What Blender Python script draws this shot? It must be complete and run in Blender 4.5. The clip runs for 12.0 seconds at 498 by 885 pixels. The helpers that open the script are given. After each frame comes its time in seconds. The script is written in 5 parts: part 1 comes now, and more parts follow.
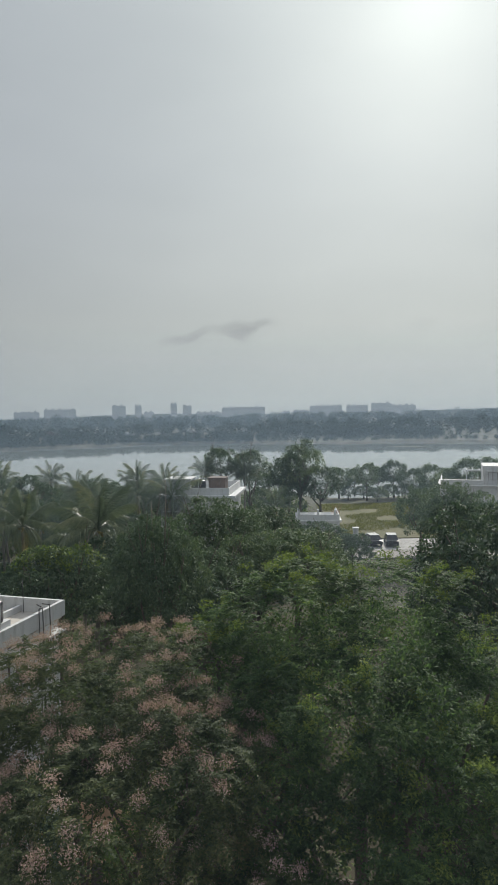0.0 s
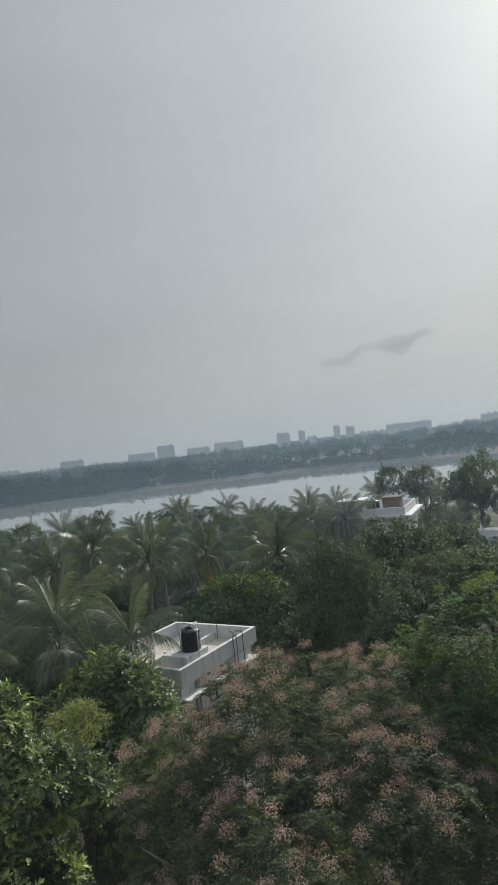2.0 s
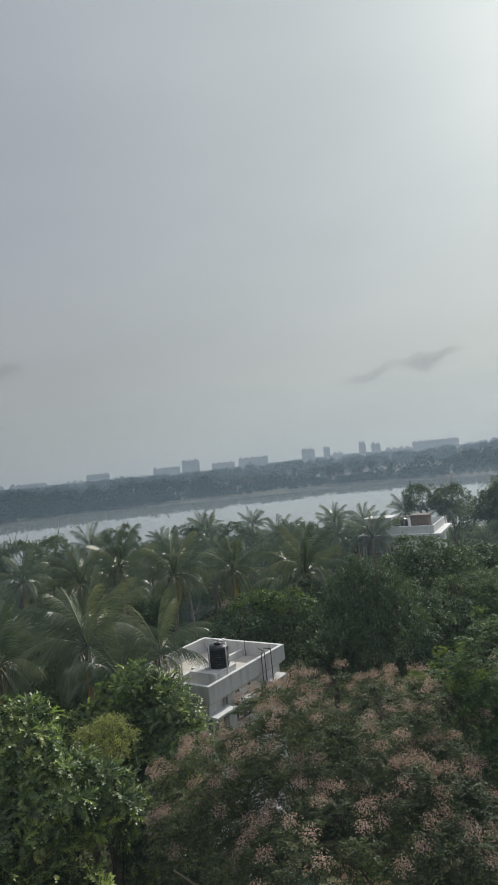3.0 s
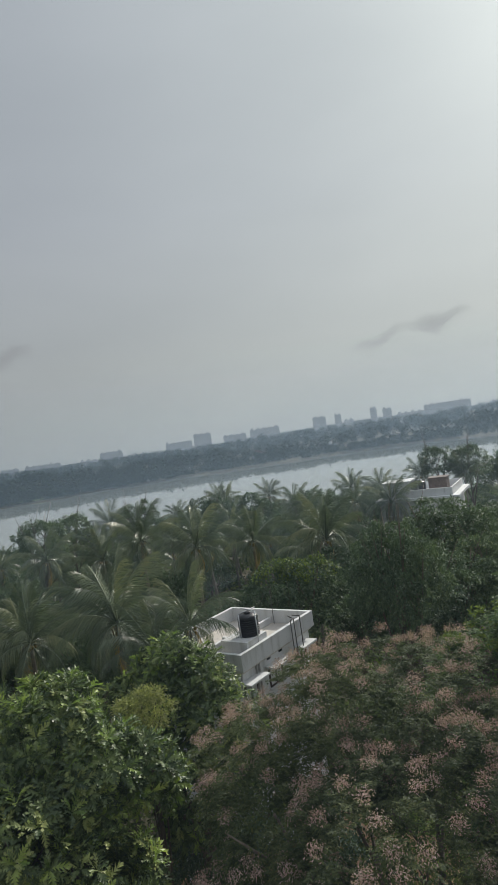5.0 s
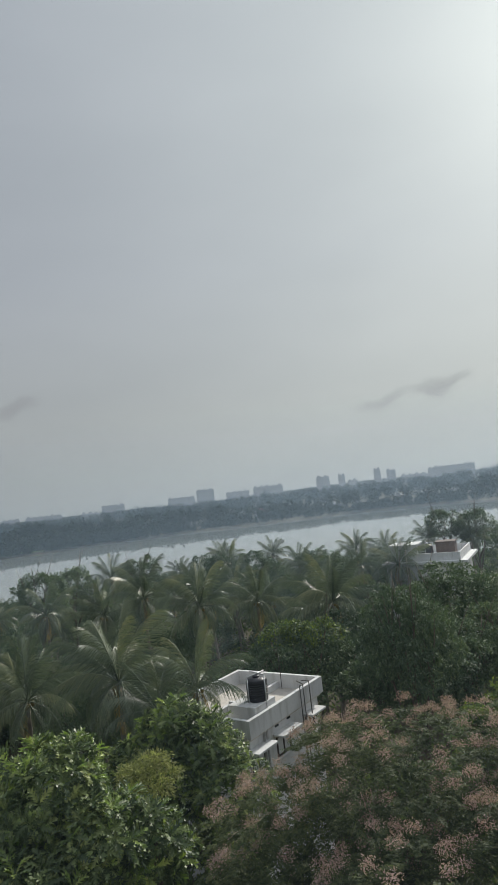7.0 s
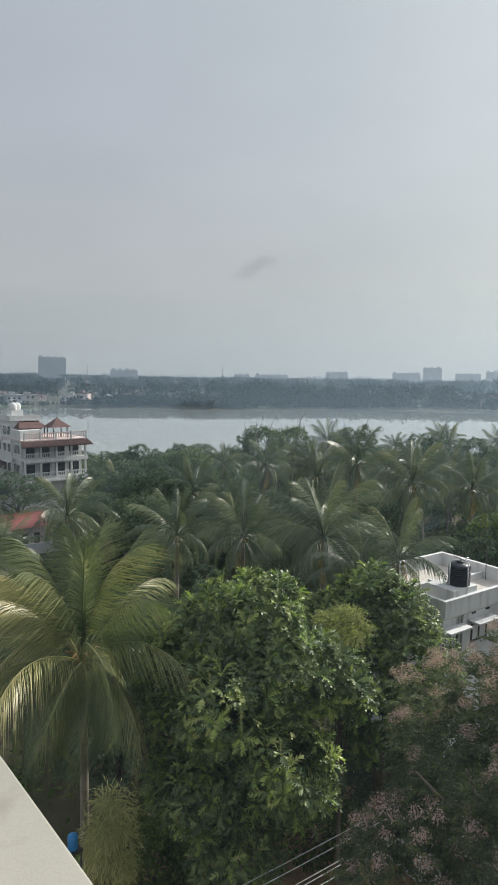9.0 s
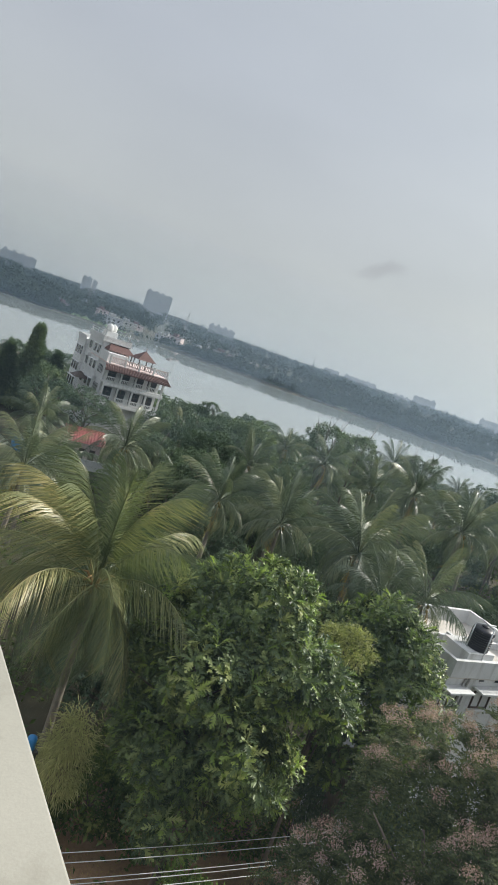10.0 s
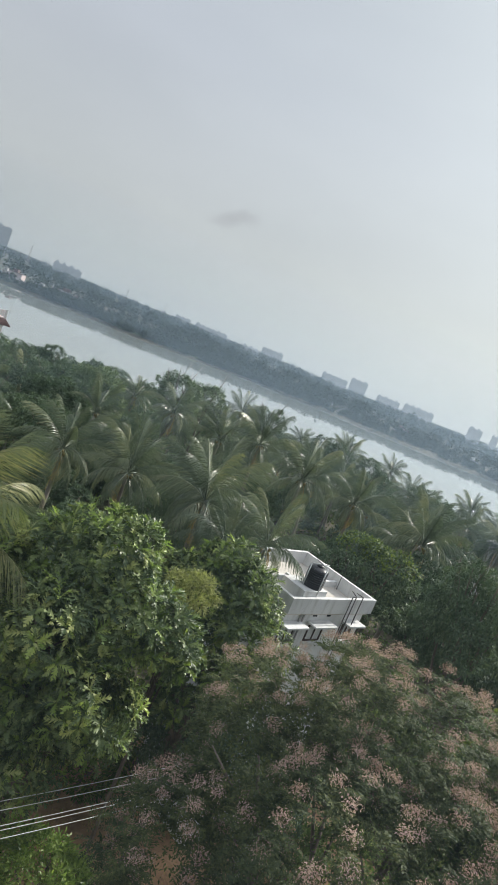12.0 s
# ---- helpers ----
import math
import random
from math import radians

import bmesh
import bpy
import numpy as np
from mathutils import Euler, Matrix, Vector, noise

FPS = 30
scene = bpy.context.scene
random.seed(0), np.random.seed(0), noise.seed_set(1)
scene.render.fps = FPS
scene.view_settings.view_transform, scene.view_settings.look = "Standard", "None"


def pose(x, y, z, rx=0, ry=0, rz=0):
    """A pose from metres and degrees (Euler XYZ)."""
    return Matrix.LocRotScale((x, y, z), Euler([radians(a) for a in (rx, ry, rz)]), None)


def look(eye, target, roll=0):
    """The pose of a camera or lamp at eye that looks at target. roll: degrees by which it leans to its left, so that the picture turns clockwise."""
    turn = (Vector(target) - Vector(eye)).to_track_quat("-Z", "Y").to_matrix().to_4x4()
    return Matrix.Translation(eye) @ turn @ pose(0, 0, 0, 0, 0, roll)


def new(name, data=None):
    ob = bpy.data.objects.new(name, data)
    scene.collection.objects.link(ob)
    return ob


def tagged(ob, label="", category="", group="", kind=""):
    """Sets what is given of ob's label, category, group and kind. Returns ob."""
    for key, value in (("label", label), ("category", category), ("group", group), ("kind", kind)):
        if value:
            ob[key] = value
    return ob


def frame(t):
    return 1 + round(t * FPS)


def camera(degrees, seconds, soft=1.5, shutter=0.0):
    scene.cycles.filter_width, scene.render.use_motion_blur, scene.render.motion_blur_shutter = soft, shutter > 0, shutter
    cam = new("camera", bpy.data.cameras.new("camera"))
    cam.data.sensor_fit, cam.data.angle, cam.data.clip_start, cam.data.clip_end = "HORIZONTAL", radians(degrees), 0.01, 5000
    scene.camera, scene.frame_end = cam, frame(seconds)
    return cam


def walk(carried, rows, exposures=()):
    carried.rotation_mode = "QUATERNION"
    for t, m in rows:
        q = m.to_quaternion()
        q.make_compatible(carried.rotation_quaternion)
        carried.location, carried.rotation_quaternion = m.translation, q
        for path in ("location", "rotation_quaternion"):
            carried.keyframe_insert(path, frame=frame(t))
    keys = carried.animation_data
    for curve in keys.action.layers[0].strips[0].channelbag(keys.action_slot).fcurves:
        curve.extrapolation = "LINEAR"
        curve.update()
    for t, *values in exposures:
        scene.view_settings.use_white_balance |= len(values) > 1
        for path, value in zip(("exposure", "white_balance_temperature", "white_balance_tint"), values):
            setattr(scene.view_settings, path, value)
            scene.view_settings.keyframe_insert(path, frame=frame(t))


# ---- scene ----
cam = camera(43.48, 12.0, soft=1.1)
PATH = [
    (0, 1.104, -0.116, 18.972, 87.46, 1.14, 0.00),
    (0.5, 1.047, -0.095, 18.992, 88.84, 3.22, 4.86),
    (1, 0.937, -0.067, 18.974, 90.41, 4.18, 5.79),
    (1.5, 0.825, -0.105, 18.990, 90.10, 2.59, 8.56),
    (2, 0.728, -0.043, 18.988, 90.55, 6.47, 14.96),
    (2.5, 0.585, 0.005, 18.979, 92.98, 7.12, 17.90),
    (2.7, 0.528, 0.013, 18.992, 92.13, 5.49, 17.25),
    (4.3, 0.234, 0.005, 18.991, 92.90, 8.02, 16.95),
    (4.5, 0.221, 0.004, 18.995, 91.28, 6.97, 17.74),
    (5, 0.030, 0.077, 18.980, 89.68, 8.37, 18.29),
    (5.5, -0.064, 0.132, 18.971, 92.51, 6.57, 15.79),
    (6, -0.130, 0.075, 18.993, 96.16, 7.82, 14.62),
    (6.5, -0.262, 0.014, 19.017, 94.43, 6.67, 17.31),
    (7, -0.352, -0.110, 19.060, 94.96, 6.63, 18.54),
    (7.2, -0.392, -0.070, 19.058, 93.96, 6.16, 20.49),
    (8.8, -0.525, 0.060, 19.035, 85.27, 1.07, 38.43),
    (9, -0.550, 0.035, 19.028, 84.15, -0.65, 38.74),
    (9.2, -0.562, 0.030, 19.032, 82.60, -2.60, 43.70),
    (9.5, -0.588, 0.022, 19.029, 82.69, -9.43, 45.77),
    (10, -0.736, 0.067, 18.978, 81.11, -19.17, 47.24),
    (10.5, -0.695, 0.058, 19.002, 81.33, -23.66, 46.71),
    (11, -0.739, 0.068, 18.966, 81.31, -25.66, 45.39),
    (11.5, -0.752, 0.176, 18.963, 81.73, -23.59, 39.08),
    (12, -0.778, 0.213, 18.976, 81.46, -22.13, 32.91),
]
walk(cam, [(r[0], pose(*r[1:])) for r in PATH],
     exposures=[(0.0, 0.1), (1.5, 0.1), (2.5, 0.11), (7.0, 0.15), (9.0, 0.56), (12.0, 0.76)])

# ---- world, sun ----
SUN_AZ, SUN_EL = -16.5, 32.0


def heading(az, el=0.0):
    """Unit vector at az degrees left of +y and el degrees up."""
    a, e = radians(az), radians(el)
    return Vector((-math.sin(a) * math.cos(e), math.cos(a) * math.cos(e), math.sin(e)))


class Nodes:
    """Short hand for a node tree."""

    def __init__(self, tree):
        self.tree = tree
        tree.nodes.clear()

    def add(self, kind, values=None, **props):
        n = self.tree.nodes.new(kind)
        for k, v in props.items():
            setattr(n, k, v)
        for k, v in (values or {}).items():
            if isinstance(v, bpy.types.NodeSocket):
                self.tree.links.new(v, n.inputs[k])
            else:
                n.inputs[k].default_value = v
        return n

    def math(self, op, a, b=0.0, clamp=False):
        n = self.add("ShaderNodeMath", operation=op, use_clamp=clamp)
        for i, v in enumerate((a, b)):
            if isinstance(v, bpy.types.NodeSocket):
                self.tree.links.new(v, n.inputs[i])
            else:
                n.inputs[i].default_value = v
        return n.outputs[0]

    def mix(self, fac, a, b, blend="MIX"):
        n = self.add("ShaderNodeMix", data_type="RGBA", blend_type=blend)
        for i, v in ((0, fac), (6, a), (7, b)):
            if isinstance(v, bpy.types.NodeSocket):
                self.tree.links.new(v, n.inputs[i])
            else:
                n.inputs[i].default_value = v if i == 0 else (*v, 1)[:4]
        return n.outputs[2]

    def ramp(self, fac, stops):
        n = self.add("ShaderNodeValToRGB", {"Fac": fac})
        el = n.color_ramp.elements
        while len(el) < len(stops):
            el.new(0.5)
        for e, (p, c) in zip(el, stops):
            e.position, e.color = p, (*c, 1)
        return n.outputs[0]


world = bpy.data.worlds.new("hazy_sky")
scene.world = world
world.use_nodes = True
W = Nodes(world.node_tree)
coord = W.add("ShaderNodeTexCoord").outputs["Generated"]
sep = W.add("ShaderNodeSeparateXYZ", {0: coord})
dot = W.add("ShaderNodeVectorMath", {0: coord, 1: heading(SUN_AZ, SUN_EL)}, operation="DOT_PRODUCT").outputs["Value"]
dot = W.math("MAXIMUM", dot, 0.0)
sky = W.add("ShaderNodeTexSky", sky_type="NISHITA", sun_disc=False, sun_elevation=radians(SUN_EL), sun_rotation=radians(-SUN_AZ),
            air_density=1.2, dust_density=2.0, ozone_density=1.0)
clear = W.add("ShaderNodeHueSaturation", {"Color": sky.outputs[0], "Saturation": 0.5, "Value": 0.02}).outputs[0]
up = W.math("MAXIMUM", sep.outputs[2], 0.0)
haze = W.ramp(up, [(0.0, (0.40, 0.417, 0.40)), (0.12, (0.38, 0.403, 0.41)), (0.35, (0.355, 0.385, 0.43)), (0.70, (0.35, 0.385, 0.44)), (1.0, (0.80, 0.85, 0.93))])
col = W.mix(0.2, haze, clear)
broad = W.math("MULTIPLY", W.math("POWER", dot, 4.4), 0.25)
tight = W.math("MULTIPLY", W.math("POWER", dot, 42.0), 0.165)
core = W.math("MULTIPLY", W.math("POWER", dot, 420.0), 0.1)
glow = W.math("ADD", W.math("ADD", broad, tight), core)
col = W.mix(1.0, col, W.add("ShaderNodeCombineColor", {0: W.math("MULTIPLY", glow, 0.95), 1: W.math("MULTIPLY", glow, 1.03), 2: W.math("MULTIPLY", glow, 0.9)}).outputs[0], "ADD")
# soft mottling of the overcast and two small low clouds
mott = W.add("ShaderNodeTexNoise", {"Vector": W.add("ShaderNodeMapping", {0: coord, "Scale": (1.0, 1.0, 3.0)}).outputs[0], "Scale": 2.5, "Detail": 5.0}).outputs[0]
col = W.mix(1.0, col, W.ramp(mott, [(0.3, (0.95, 0.955, 0.96)), (0.7, (1.03, 1.03, 1.03))]), "MULTIPLY")
azn = W.math("MULTIPLY", W.math("ARCTAN2", W.math("MULTIPLY", sep.outputs[0], -1.0), sep.outputs[1]), 57.2958)
eln = W.math("MULTIPLY", W.math("ARCSINE", sep.outputs[2]), 57.2958)
wisp = W.add("ShaderNodeTexNoise", {"Vector": coord, "Scale": 24.0, "Detail": 3.0}).outputs[0]


def cloud(az, el, wide, high, tilt, amount):
    du = W.math("DIVIDE", W.math("SUBTRACT", azn, az), wide)
    line = W.math("MULTIPLY", W.math("SUBTRACT", azn, az), tilt)
    dv = W.math("DIVIDE", W.math("SUBTRACT", W.math("SUBTRACT", eln, el), line), high)
    dv = W.math("ADD", dv, W.math("MULTIPLY", W.math("SUBTRACT", wisp, 0.5), 3.5))
    d = W.math("ADD", W.math("POWER", W.math("ABSOLUTE", du), 2.0), W.math("POWER", W.math("ABSOLUTE", dv), 2.0))
    return W.math("MULTIPLY", W.math("SUBTRACT", 1.0, d, clamp=True), amount)


for c in ((0.3, 7.9, 3.2, 0.95, -0.10, 0.46), (5.4, 7.0, 2.8, 0.62, -0.2, 0.36), (38.3, 9.7, 2.4, 0.9, -0.35, 0.5), (-15.5, 7.6, 1.2, 0.5, 0.0, 0.12)):
    col = W.mix(cloud(*c), col, (0.24, 0.25, 0.26))
bg = W.add("ShaderNodeBackground", {"Color": col, "Strength": 1.0})
W.add("ShaderNodeOutputWorld", {"Surface": bg.outputs[0]})

sun = new("sun", bpy.data.lights.new("sun", "SUN"))
sun.data.energy, sun.data.angle, sun.data.color = 3.2, radians(3.0), (1.0, 0.95, 0.86)
sun.matrix_basis = look((0, 0, 0), -heading(SUN_AZ, SUN_EL)) @ Matrix.Translation((0, 0, 0))
sun.location = heading(SUN_AZ, SUN_EL) * 200

# ---- materials ----


def material(name):
    m = bpy.data.materials.new(name)
    m.use_nodes = True
    return m, Nodes(m.node_tree)


def surface(name, a, b, rough=0.7, scale=3.0, fine=40.0, bump=0.15, stain=None, metal=0.0, spec=0.5, joint=None):
    """Colour from a to b in two scales of noise, with fine relief, and streaks of stain if given."""
    m, N = material(name)
    co = N.add("ShaderNodeTexCoord").outputs["Object"]
    n1 = N.add("ShaderNodeTexNoise", {"Vector": co, "Scale": scale, "Detail": 4.0}).outputs[0]
    n2 = N.add("ShaderNodeTexNoise", {"Vector": co, "Scale": fine, "Detail": 3.0}).outputs[0]
    c = N.mix(N.ramp(n1, [(0.35, (0, 0, 0)), (0.65, (1, 1, 1))]), a, b)
    c = N.mix(0.35, c, N.mix(n2, [v * 0.7 for v in a], [min(1, v * 1.2) for v in b]))
    if stain:
        st = N.add("ShaderNodeTexNoise", {"Vector": N.add("ShaderNodeMapping", {0: co, "Scale": (2.2, 2.2, 0.35)}).outputs[0], "Scale": 1.6, "Detail": 6.0}).outputs[0]
        c = N.mix(N.ramp(st, [(0.52, (0, 0, 0)), (0.75, (0.75, 0.75, 0.75))]), c, stain)
    ob = N.add("ShaderNodeObjectInfo").outputs["Random"]
    c = N.mix(1.0, c, N.ramp(ob, [(0.0, (0.92, 0.92, 0.92)), (1.0, (1.06, 1.06, 1.06))]), "MULTIPLY")
    bp = N.add("ShaderNodeBump", {"Height": n2, "Strength": bump, "Distance": 0.02}).outputs[0]
    p = N.add("ShaderNodeBsdfPrincipled", {"Base Color": c, "Roughness": rough, "Metallic": metal, "Normal": bp, "Specular IOR Level": spec})
    N.add("ShaderNodeOutputMaterial", {"Surface": p.outputs[0]})
    return m


def leafy(name, stops, trans=0.45, rough=0.55, spread=0.5, gloss=0.14, each=0.16):
    """Leaf surface: each leaf takes its own tone; light shines through."""
    m, N = material(name)
    geo = N.add("ShaderNodeNewGeometry")
    co = N.add("ShaderNodeTexCoord").outputs["Object"]
    patch = N.add("ShaderNodeTexNoise", {"Vector": co, "Scale": 0.5, "Detail": 3.0}).outputs[0]
    obr = N.add("ShaderNodeObjectInfo").outputs["Random"]
    f = N.math("ADD", N.math("MULTIPLY", geo.outputs["Random Per Island"], spread), N.math("MULTIPLY", N.math("SUBTRACT", patch, 0.5), 1.1))
    f = N.math("ADD", f, N.math("MULTIPLY", N.math("SUBTRACT", obr, 0.5), each))
    f = N.math("ADD", f, 0.5 - spread / 2, clamp=True)
    c = N.ramp(f, [(k, tuple(1.75 * v for v in rgb)) for k, rgb in stops])
    p = N.add("ShaderNodeBsdfPrincipled", {"Base Color": c, "Roughness": rough, "Specular IOR Level": gloss})
    t = N.add("ShaderNodeBsdfTranslucent", {"Color": N.mix(1.0, c, (1.15, 1.3, 0.75), "MULTIPLY")})
    s = N.add("ShaderNodeMixShader", {0: trans, 1: p.outputs[0], 2: t.outputs[0]})
    N.add("ShaderNodeOutputMaterial", {"Surface": s.outputs[0]})
    return m


M_WHITE = surface("white_wall_paint", (0.62, 0.63, 0.63), (0.72, 0.72, 0.71), 0.75, 0.6, 30, 0.1, stain=(0.42, 0.42, 0.39))
M_CREAM = surface("cream_wall_paint", (0.345, 0.335, 0.285), (0.405, 0.39, 0.335), 0.6, 1.2, 90, 0.06, stain=(0.25, 0.235, 0.19))
M_PALEROOF = surface("cement_roof_floor", (0.52, 0.48, 0.42), (0.66, 0.62, 0.56), 0.85, 0.8, 25, 0.2, stain=(0.35, 0.33, 0.30))
M_CONCRETE = surface("weathered_concrete", (0.30, 0.30, 0.29), (0.45, 0.44, 0.42), 0.85, 0.6, 25, 0.25, stain=(0.16, 0.16, 0.15))
M_PINKWALL = surface("pale_pink_wall_paint", (0.62, 0.50, 0.47), (0.70, 0.58, 0.55), 0.75, 0.6, 30, 0.1)
M_TILE = surface("red_clay_roof", (0.10, 0.052, 0.044), (0.15, 0.076, 0.064), 0.7, 1.0, 18, 0.3)
M_REDROOF = surface("red_painted_sheet", (0.36, 0.10, 0.09), (0.48, 0.17, 0.15), 0.55, 0.5, 20, 0.15)
M_GLASS = surface("dark_window_glass", (0.02, 0.025, 0.03), (0.05, 0.055, 0.06), 0.12, 0.5, 5, 0.02)
M_FRAME = surface("dark_brown_frame", (0.05, 0.035, 0.03), (0.10, 0.07, 0.055), 0.6, 2, 40, 0.1)
M_TANK = surface("black_plastic_tank", (0.012, 0.013, 0.018), (0.03, 0.032, 0.04), 0.38, 2.0, 40, 0.08)
M_METAL = surface("galvanised_pipe", (0.45, 0.46, 0.47), (0.62, 0.63, 0.64), 0.45, 3, 40, 0.05, metal=0.7)
M_DARKMETAL = surface("dark_steel", (0.06, 0.06, 0.06), (0.12, 0.11, 0.10), 0.5, 3, 40, 0.05, metal=0.5)
M_BARK = surface("grey_brown_bark", (0.09, 0.075, 0.06), (0.18, 0.15, 0.12), 0.9, 2.0, 20, 0.6)
M_PALMBARK = surface("pale_palm_bark", (0.18, 0.16, 0.13), (0.30, 0.27, 0.23), 0.9, 2.0, 16, 0.5)
M_EARTH = surface("red_earth", (0.30, 0.185, 0.105), (0.48, 0.31, 0.18), 0.95, 0.5, 8, 0.4, stain=(0.17, 0.115, 0.07))
M_GRASS = surface("dry_grass", (0.10, 0.105, 0.05), (0.17, 0.155, 0.08), 0.95, 0.12, 6, 0.5, stain=(0.08, 0.10, 0.03))
M_ROAD = surface("dusty_road", (0.30, 0.28, 0.25), (0.42, 0.40, 0.36), 0.9, 0.4, 12, 0.2)
M_FARWALL = surface("distant_tower_render", (0.36, 0.36, 0.37), (0.50, 0.49, 0.49), 0.8, 0.02, 0.3, 0.05)
M_BLUE = surface("blue_plastic", (0.03, 0.22, 0.55), (0.05, 0.30, 0.65), 0.4, 3, 30, 0.05)
M_CAR = surface("dark_car_paint", (0.03, 0.03, 0.035), (0.06, 0.06, 0.07), 0.25, 1, 20, 0.0)
M_CARW = surface("pale_cover_cloth", (0.55, 0.55, 0.54), (0.68, 0.68, 0.66), 0.8, 3, 20, 0.2)
M_BOARD = surface("weathered_brown_boards", (0.10, 0.075, 0.065), (0.19, 0.14, 0.115), 0.85, 1.5, 20, 0.3)
M_WIRE = surface("pale_cable", (0.50, 0.50, 0.50), (0.65, 0.65, 0.64), 0.5, 3, 40, 0.05)
M_STALK = surface("orange_flower_stalk", (0.36, 0.20, 0.08), (0.52, 0.32, 0.14), 0.7, 2, 20, 0.1)

L_PINKTREE = leafy("pink_tree_leaf", [(0.0, (0.022, 0.034, 0.019)), (0.5, (0.045, 0.059, 0.030)), (0.85, (0.083, 0.094, 0.040)), (1.0, (0.142, 0.099, 0.062))], trans=0.4)
L_BLOSSOM = leafy("pink_blossom", [(0.0, (0.117, 0.071, 0.066)), (0.4, (0.218, 0.149, 0.141)), (0.8, (0.327, 0.246, 0.235)), (1.0, (0.354, 0.280, 0.222))], trans=0.3, rough=0.8)
L_GREENTREE = leafy("feathery_leaf", [(0.0, (0.024, 0.041, 0.022)), (0.45, (0.049, 0.082, 0.035)), (0.8, (0.095, 0.134, 0.046)), (1.0, (0.170, 0.199, 0.054))], trans=0.5)
L_BREAD = leafy("breadfruit_leaf", [(0.0, (0.033, 0.051, 0.026)), (0.45, (0.068, 0.094, 0.042)), (0.78, (0.113, 0.144, 0.059)), (1.0, (0.209, 0.231, 0.085))], trans=0.25, rough=0.42, spread=0.95, gloss=0.3)
# Brighter copy of the breadfruit leaf: sunlit rosette tips put into the colour.
L_SUNTONE = leafy("sunlit_tone_leaf", [(0.0, (0.070, 0.107, 0.032)), (0.5, (0.123, 0.172, 0.045)), (1.0, (0.213, 0.258, 0.072))], trans=0.4, rough=0.36, spread=0.8, gloss=0.4)
L_MANGO = leafy("mango_leaf", [(0.0, (0.031, 0.049, 0.035)), (0.5, (0.060, 0.086, 0.055)), (0.85, (0.095, 0.124, 0.071)), (1.0, (0.151, 0.180, 0.079))], trans=0.22, rough=0.6, each=0.5, gloss=0.2)
# Mango's fresh tips, and sunlit tips painted onto the feathery tree.
L_TIP = leafy("fresh_and_lit_tip_leaf", [(0.0, (0.057, 0.084, 0.026)), (1.0, (0.142, 0.168, 0.050))])
L_PALM = leafy("palm_leaflet", [(0.0, (0.038, 0.052, 0.040)), (0.4, (0.070, 0.090, 0.064)), (0.75, (0.121, 0.139, 0.085)), (1.0, (0.215, 0.202, 0.116))], trans=0.16, rough=0.33, spread=0.35, gloss=0.45, each=0.6)
L_PALMNEAR = leafy("sunlit_palm_leaflet", [(0.0, (0.047, 0.067, 0.036)), (0.4, (0.092, 0.113, 0.058)), (0.75, (0.167, 0.174, 0.078)), (1.0, (0.317, 0.268, 0.129))], trans=0.2, rough=0.34, spread=0.4, gloss=0.45, each=0.8)
L_DRY = leafy("dry_frond", [(0.0, (0.14, 0.10, 0.05)), (1.0, (0.30, 0.22, 0.11))], rough=0.8)
L_SHAG = leafy("shaggy_needles", [(0.0, (0.138, 0.141, 0.073)), (0.6, (0.260, 0.256, 0.138)), (1.0, (0.439, 0.416, 0.244))], rough=0.8)
L_OLIVE = leafy("olive_leaf", [(0.0, (0.109, 0.122, 0.056)), (1.0, (0.270, 0.268, 0.114))])
L_SCRUB = leafy("scrub_leaf", [(0.0, (0.024, 0.042, 0.018)), (0.6, (0.060, 0.086, 0.031)), (1.0, (0.145, 0.158, 0.053))])
L_FAR = leafy("far_wood_leaf", [(0.0, (0.010, 0.016, 0.011)), (0.6, (0.018, 0.026, 0.016)), (1.0, (0.032, 0.040, 0.022))], trans=0.12, rough=1.0, gloss=0.0)
L_GRASS = leafy("grass_blade", [(0.0, (0.055, 0.062, 0.026)), (1.0, (0.13, 0.12, 0.055))], rough=0.8)


def water_material():
    m, N = material("lake_water")
    co = N.add("ShaderNodeTexCoord").outputs["Object"]
    w1 = N.add("ShaderNodeTexNoise", {"Vector": co, "Scale": 0.9, "Detail": 3.0}).outputs[0]
    w2 = N.add("ShaderNodeTexNoise", {"Vector": co, "Scale": 0.02, "Detail": 3.0}).outputs[0]
    bp = N.add("ShaderNodeBump", {"Height": w1, "Strength": 0.004, "Distance": 0.02}).outputs[0]
    c = N.mix(w2, (0.25, 0.275, 0.265), (0.30, 0.325, 0.31))
    p = N.add("ShaderNodeBsdfPrincipled", {"Base Color": c, "Roughness": N.ramp(w2, [(0.35, (0.0,) * 3), (0.7, (0.012,) * 3)]), "IOR": 1.33, "Normal": bp})
    N.add("ShaderNodeOutputMaterial", {"Surface": p.outputs[0]})
    return m


def haze_sheet_material(name, amount, top, tone=(0.52, 0.67, 0.84, 1)):
    """See-through pale sheet that imitates haze by its colour; it thins out with height."""
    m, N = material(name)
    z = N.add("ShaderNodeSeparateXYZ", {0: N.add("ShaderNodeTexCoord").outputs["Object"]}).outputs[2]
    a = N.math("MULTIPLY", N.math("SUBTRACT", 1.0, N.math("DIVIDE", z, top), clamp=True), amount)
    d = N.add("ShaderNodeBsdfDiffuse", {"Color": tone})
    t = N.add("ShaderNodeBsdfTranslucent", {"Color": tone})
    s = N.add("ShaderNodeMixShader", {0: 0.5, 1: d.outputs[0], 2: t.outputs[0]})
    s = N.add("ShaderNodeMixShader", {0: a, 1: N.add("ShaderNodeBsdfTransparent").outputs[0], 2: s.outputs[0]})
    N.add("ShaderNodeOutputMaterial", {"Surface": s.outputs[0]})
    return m


